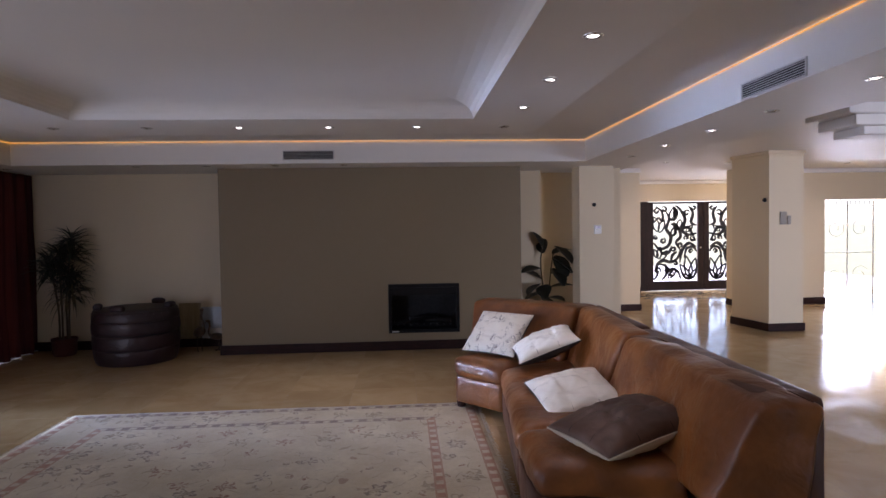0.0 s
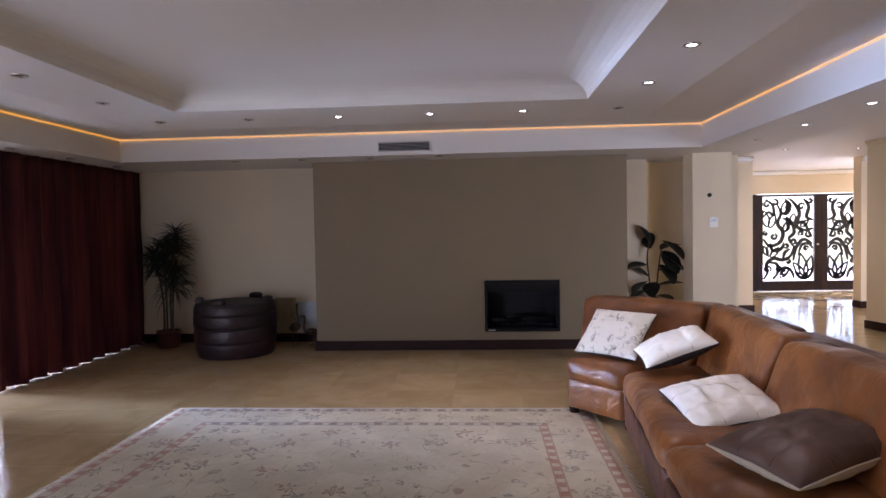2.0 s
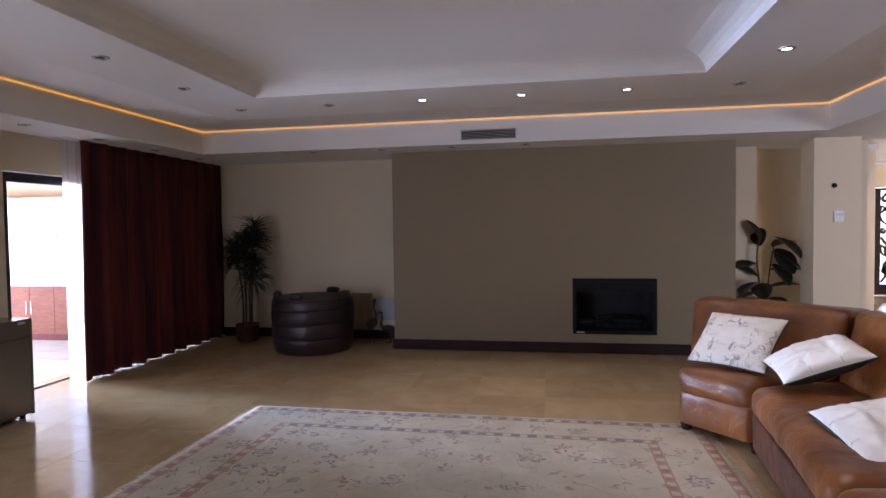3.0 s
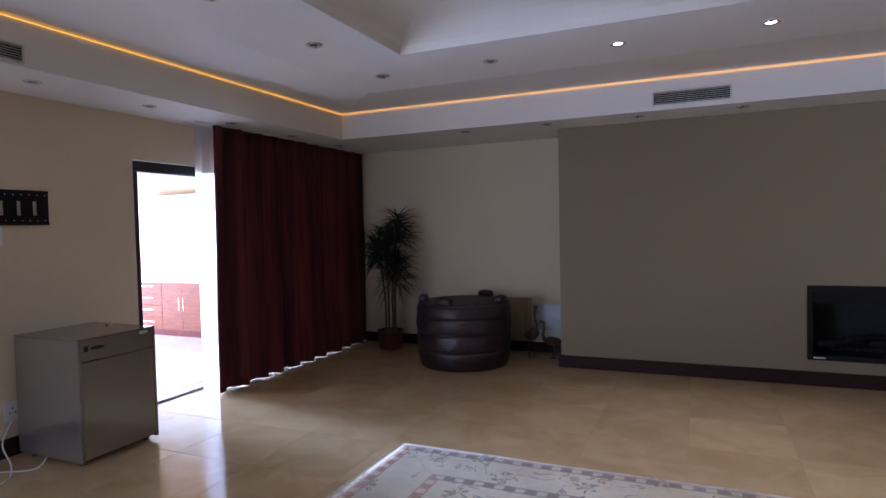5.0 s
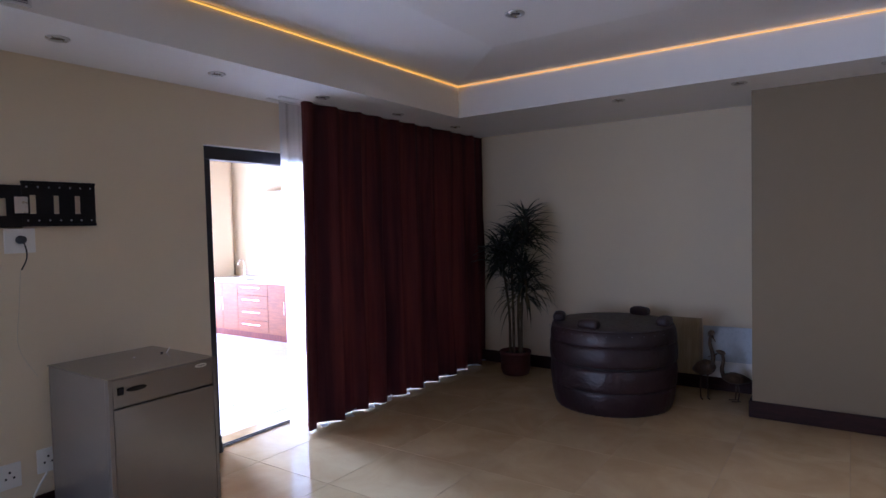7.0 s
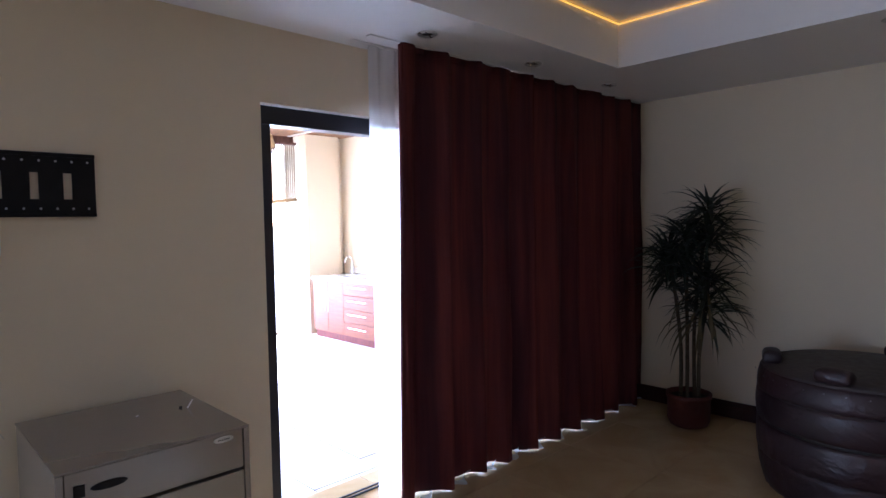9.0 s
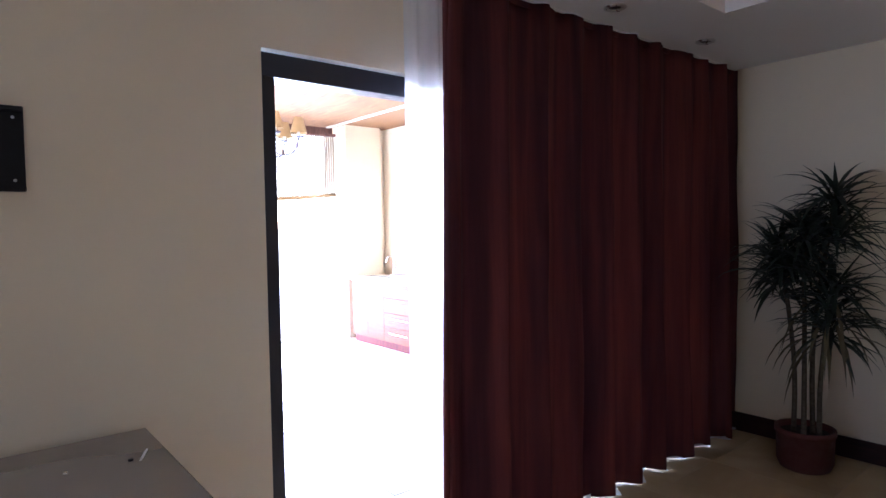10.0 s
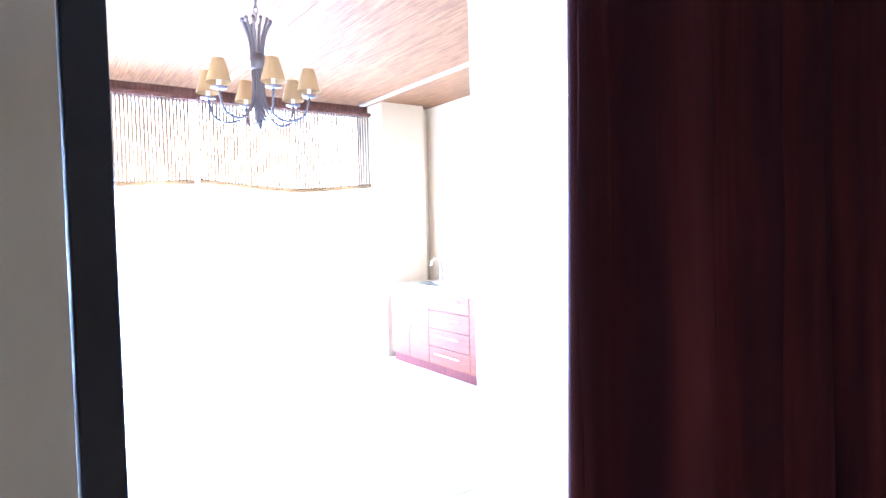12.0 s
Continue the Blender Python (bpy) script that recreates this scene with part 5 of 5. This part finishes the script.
    put([(0.66, 0, 0.66), (0.76, 0, 0.70), (0.84, 0, 0.66), (0.96, 0, 0.52)], 0.02, 0.055)
    for x, z, r, st_, n, hd in ((0.09, 0.91, 0.075, 1.0, 1.0, 1), (0.25, 0.93, 0.075, 2.4, 1.0, -1), (0.10, 0.14, 0.085, -0.6, 1.1, 1), (0.30, 0.15, 0.07, 2.0, 1.0, -1), (0.42, 0.09, 0.065, 0.3, 1.0, 1), (0.50, 0.23, 0.055, 2.6, 1.0, -1),
                                (0.60, 0.47, 0.065, -2.0, 1.0, 1), (0.22, 0.53, 0.075, 1.2, 1.1, -1), (0.46, 0.42, 0.06, 3.4, 1.0, 1), (0.52, 0.88, 0.08, -1.0, 1.0, -1), (0.76, 0.88, 0.08, 0.4, 1.0, 1), (0.90, 0.55, 0.07, 2.0, 1.0, 1), (0.75, 0.56, 0.06, 4.0, 1.0, -1), (0.92, 0.95, 0.06, 3.0, 1.0, 1), (0.06, 0.57, 0.05, 1.5, 1.0, 1)):
        put_curl(x, z, r, st_, n, hd)
    return g


left = gate_leaf(pose(5.95, 14.34, 0.02), 1.40, 2.165, False, "iron", "gate_wood")
right = gate_leaf(pose(7.355, 14.34, 0.02), 1.40, 2.165, True, "iron", "gate_wood")
part("lock", lathe([(0.022, 0), (0.02, 0.012)], 14), "steel", left, "small round steel lock", m=pose(1.33, -0.03, 1.04, 90))
setting("gate_post", boxes((5.745, 5.945, 14.30, 14.38, 0, 2.198), bevel=0.006), "gate_wood", "dark timber gate post fixed to the wall", "post")
setting("gate_post", boxes((8.76, 8.96, 14.30, 14.38, 0, 2.198), bevel=0.006), "gate_wood", "dark timber gate post fixed to the wall", "post")
setting("gate_sill", boxes((GATE_W, GATE_E, 14.26, 14.44, -0.1, 0.012)), "worktop", "pale stone sill under the gate", "sill")

sg = thing("security_gate", "pale painted iron security gate in the bright doorway", "gate", pose(8.43, 11.66, 0))
for x in (0.0, 0.55, 1.1, 1.63):
    part("post", boxes((x, x + 0.014, -0.012, 0.012, 0.004, 2.06)), "pale_iron", sg)
for z in (0.1, 1.0, 1.95):
    part("rail", boxes((0.014, 1.63, -0.006, 0.006, z, z + 0.012)), "pale_iron", sg)
for k in range(15):
    part("bar", tube([(0.12 + 0.1 * k, 0, 1.975), (0.12 + 0.1 * k, 0, 2.06)], 0.007, 6), "iron", sg, "dark short top bar")
for k in range(3):
    for z in (0.55, 1.5):
        bm = bmesh.new()
        ribbon(bm, [(0.3 + 0.53 * k + a, 0, z + c) for a, _, c in curl(0, 0, 0.2, 0.6, 1.2, 1 if k % 2 else -1)], 0.005, 0.009, -0.003, 0.003)
        part("scroll", bm, "pale_iron", sg)


# ---- patio: kitchen units ----
C_Y, C_X0, C_X1, C_Z = 8.94, -10.5, -7.4, PATIO


def bar_handle(parent, a, b):
    """A chrome bar handle on two posts; it stands off towards -y."""
    a, b = Vector(a), Vector(b)
    out = Vector((0, -0.03, 0))
    bm = tube([a + out, b + out], 0.006, 8)
    for p in (a.lerp(b, 0.08), a.lerp(b, 0.92)):
        merge(bm, tube([p, p + out], 0.005, 6))
    part("handle", bm, "chrome", parent, "bright metal bar handle")


def unit(x0, x1, kind):
    u = thing("kitchen_unit", "cherry wood base unit with " + ("four drawers" if kind == "drawers" else "two doors") + " and metal bar handles", "cabinet", pose(x0, C_Y, C_Z), "patio base units")
    w = x1 - x0
    part("carcass", boxes((0, w, 0.022, 0.70, 0.1, 0.86)), "cherry_dark", u)
    part("plinth", boxes((0, w, 0.04, 0.06, 0.0, 0.098)), "cherry_dark", u, "dark cherry plinth")
    if kind == "drawers":
        for k in range(4):
            z0 = 0.105 + 0.19 * k
            d = part("drawer_front", boxes((0.003, w - 0.003, 0, 0.02, z0, z0 + 0.185), bevel=0.002, steps=1), "cherry", u)
            bar_handle(d, (w * 0.22, 0, z0 + 0.12), (w * 0.78, 0, z0 + 0.12))
    else:
        for k in range(2):
            d = part("door", boxes((0.003 + k * w / 2, w / 2 * (k + 1) - 0.002, 0, 0.02, 0.105, 0.86), bevel=0.002, steps=1), "cherry", u)
            x = w / 2 + (0.045 if k else -0.045)
            bar_handle(d, (x, 0, 0.42), (x, 0, 0.62))
    return u


unit(C_X0, -9.72, "doors")
unit(-9.72, -9.0, "drawers")
unit(-9.0, -8.12, "doors")
unit(-8.12, C_X1, "doors")
wt_ = thing("worktop", "cream stone worktop over the cherry units", "worktop", pose(0, 0, C_Z + 0.86))
part("slab", boxes((C_X0 - 0.02, C_X1 + 0.02, C_Y - 0.02, P_N - 0.005, 0.001, 0.04), bevel=0.006), "worktop", wt_)
part("upstand", boxes((C_X0 - 0.02, C_X1 + 0.02, P_N - 0.03, P_N - 0.004, 0.041, 0.12), bevel=0.004), "worktop", wt_)
sk = thing("sink_tap", "chrome swan-neck tap beside the steel sink", "tap", pose(-10.2, 9.45, C_Z + 0.901))
part("spout", tube(spline([(0, 0, 0), (0, 0, 0.2), (0.02, -0.05, 0.28), (0.05, -0.14, 0.27), (0.06, -0.17, 0.2)], 5), 0.012, 8), "chrome", sk, "", True)
part("lever", tube([(0.0, 0, 0.1), (0.07, -0.01, 0.13)], 0.008, 8), "chrome", sk)
bs = thing("sink_basin", "steel sink bowl let into the worktop", "sink", pose(-9.95, 9.25, C_Z + 0.9))
part("rim", boxes((-0.3, 0.3, -0.2, -0.17, 0.001, 0.008), (-0.3, 0.3, 0.1, 0.13, 0.001, 0.008), (-0.3, -0.27, -0.17, 0.1, 0.001, 0.008), (0.27, 0.3, -0.17, 0.1, 0.001, 0.008)), "steel", bs)
part("bowl", boxes((-0.27, 0.27, -0.17, 0.1, 0.0006, 0.002)), "steel", bs)
up = thing("wall_cupboard", "white wall cupboard with small dark handles", "cabinet", pose(-9.95, 9.36, 1.15))
part("body", boxes((0, 1.9, 0.02, P_N - 9.362, 0, 0.95)), "plastic", up)
for k in range(3):
    d = part("door", boxes((0.003 + 0.633 * k, 0.63 + 0.633 * k, 0, 0.019, 0.003, 0.947), bevel=0.002, steps=1), "plastic", up)
    part("handle", tube([(0.28 + 0.633 * k, -0.002, 0.28), (0.28 + 0.633 * k, -0.03, 0.30), (0.28 + 0.633 * k, -0.03, 0.36), (0.28 + 0.633 * k, -0.002, 0.38)], 0.006, 6), "black", d)


# ---- patio: chandelier ----
def chandelier():
    c = thing("chandelier", "pewter six-arm chandelier with ochre fabric shades", "chandelier", pose(-8.15, 6.69, 0))
    part("ceiling_rose", lathe([(0.065, P_TOP - 0.002), (0.06, P_TOP - 0.02), (0.02, P_TOP - 0.035)], 18), "pewter", c, "", True)
    for k in range(4):
        z = P_TOP - 0.05 - 0.042 * k
        ring = [(0.013 * math.cos(a) * (k % 2), 0.013 * math.cos(a) * (1 - k % 2), z + 0.026 * math.sin(a)) for a in (2 * math.pi * i / 12 for i in range(13))]
        part("chain_link", tube(ring, 0.003, 5), "pewter", c)
    part("collar", lathe([(0.042, 2.37), (0.046, 2.38), (0.046, 2.46), (0.042, 2.47)], 16), "pewter", c, "wide collar binding the stems", True)
    for k in range(12):
        a = 2 * math.pi * k / 12
        u = Vector((math.cos(a), math.sin(a), 0))
        part("stem", tube(spline([u * 0.085 + Vector((0, 0, 2.665)), u * 0.045 + Vector((0, 0, 2.56)), u * 0.034 + Vector((0, 0, 2.42)), u * 0.028 + Vector((0, 0, 2.2)), u * 0.02 + Vector((0, 0, 2.06))], 3), 0.008, 6), "pewter", c)
        part("stem_knob", lathe([(0.002, -0.014), (0.012, -0.006), (0.012, 0.006), (0.002, 0.014)], 8), "pewter", c, m=pose(*(u * 0.085), 0) @ pose(0, 0, 2.668))
    part("finial", lathe([(0.004, 2.005), (0.014, 2.03), (0.022, 2.06)], 10), "pewter", c, "", True)
    for k in range(6):
        a = 2 * math.pi * k / 6 + 1.0
        u = Vector((math.cos(a), math.sin(a), 0))
        arm = part("arm", tube(spline([u * 0.03 + Vector((0, 0, 2.30)), u * 0.05 + Vector((0, 0, 2.15)), u * 0.15 + Vector((0, 0, 2.055)), u * 0.27 + Vector((0, 0, 2.08)), u * 0.31 + Vector((0, 0, 2.195))], 5), 0.008, 7), "pewter", c, "curved arm", True)
        p = u * 0.31
        part("drip_pan", lathe([(0.012, 2.192), (0.045, 2.202), (0.048, 2.209), (0.01, 2.212)], 14, p.x, p.y), "pewter", arm, "", True)
        part("candle_sleeve", lathe([(0.013, 2.212), (0.013, 2.28)], 8, p.x, p.y), "plastic", arm)
        part("shade", lathe([(0.072, 2.235), (0.036, 2.37)], 20, p.x, p.y, closed=False), "shade", arm, "ochre fabric cone shade", True)


chandelier()


# ---- patio: bamboo blinds ----
def bamboo_blind(y0, y1, sag):
    b = thing("bamboo_blind", "half-raised split-bamboo roller blind at the patio edge", "blind", pose(-10.9, y0, 0), "bamboo blinds")
    w = y1 - y0
    part("valance", boxes((-0.02, 0.05, 0, w, 2.72, 2.758), bevel=0.004), "valance", b, "dark timber head rail")
    for k in range(int(w / 0.034)):
        y = 0.008 + k * 0.034
        bottom = 1.90 - sag * math.sin(math.pi * y / w) * 0.05
        bm = boxes((-0.003, 0.003, y, y + random.uniform(0.019, 0.025), bottom, 2.72))
        part("slat", bm, "bamboo", b)
    part("bottom_roll", tube(spline([(0.0, 0, 1.90), (0.0, w * 0.5, 1.87 - 0.05 * sag), (0.0, w, 1.89)], 6), 0.028, 10), "bamboo", b, "rolled-up lower part", True)
    return b


bamboo_blind(6.95, 8.93, 1.0)
bamboo_blind(4.9, 6.9, 0.4)
bamboo_blind(2.9, 4.85, 0.6)

# ---- patio: paving ----
patio_floor = setting("floor_patio", boxes((P_FAR, WEST - 0.22, P_S, P_N, PATIO - 0.12, PATIO - 0.012)), "joint", "grey slate paving with dark joints on the patio", "floor")
rnd = random.Random(3)
y, row = P_S, 0
while y < P_N - 0.05:
    d = rnd.choice((0.42, 0.5, 0.58))
    x = WEST - 0.22 - (0.2 if row % 2 else 0.0)
    if row % 2:
        part("paver", boxes((x + 0.006, WEST - 0.226, y + 0.006, min(y + d, P_N) - 0.004, PATIO - 0.011, PATIO), bevel=0.003, steps=1), "paver", patio_floor)
    while x > P_FAR + 0.05:
        w = rnd.choice((0.4, 0.55, 0.7))
        x1 = max(x - w, P_FAR)
        part("paver", boxes((x1 + 0.004, x - 0.004, y + 0.004, min(y + d, P_N) - 0.004, PATIO - 0.011, PATIO + rnd.uniform(-0.002, 0.002)), bevel=0.003, steps=1), "paver", patio_floor)
        x = x1
    y, row = y + d, row + 1


# ---- floors, piece by piece ----
TILE = 0.63
floor = setting("floor", boxes((WEST - 0.005, 13.0, SOUTH, 14.5, -0.1, -0.0025)), "grout", "polished cream travertine tile floor", "floor")
small = bmesh.new()
h = TILE / 2 - 0.001
block(small, -h, h, -h, h, -0.002, 0.0, bevel=0.0008, steps=1)
tile_data = bpy.data.meshes.new("tile")
small.to_mesh(tile_data), small.free()
tile_data.materials.append(M["tile"])
rest_v, rest_f = [], []
ox, oy = -1.79 + TILE / 2, 5.57 + TILE / 2
for i in range(-6, 25):
    for j in range(-13, 15):
        x, y = ox + i * TILE, oy + j * TILE
        if -6 <= i <= 6 and -5 <= j <= 5:
            t = new("tile", tile_data)
            t.location, t.parent = (x, y, 0), floor
        elif x > WEST:
            k = len(rest_v)
            x0, x1, y0, y1 = max(x - h, WEST), min(x + h, 13.0), max(y - h, SOUTH), min(y + h, 14.5)
            rest_v += [(x0, y0, 0), (x1, y0, 0), (x1, y1, 0), (x0, y1, 0)]
            rest_f.append((k, k + 1, k + 2, k + 3))
rest = bpy.data.meshes.new("tile_field")
rest.from_pydata(rest_v, [], rest_f)
rest.materials.append(M["tile"])
field = new("tile_field", rest)
field.parent = floor
field["kind"] = "stuff"
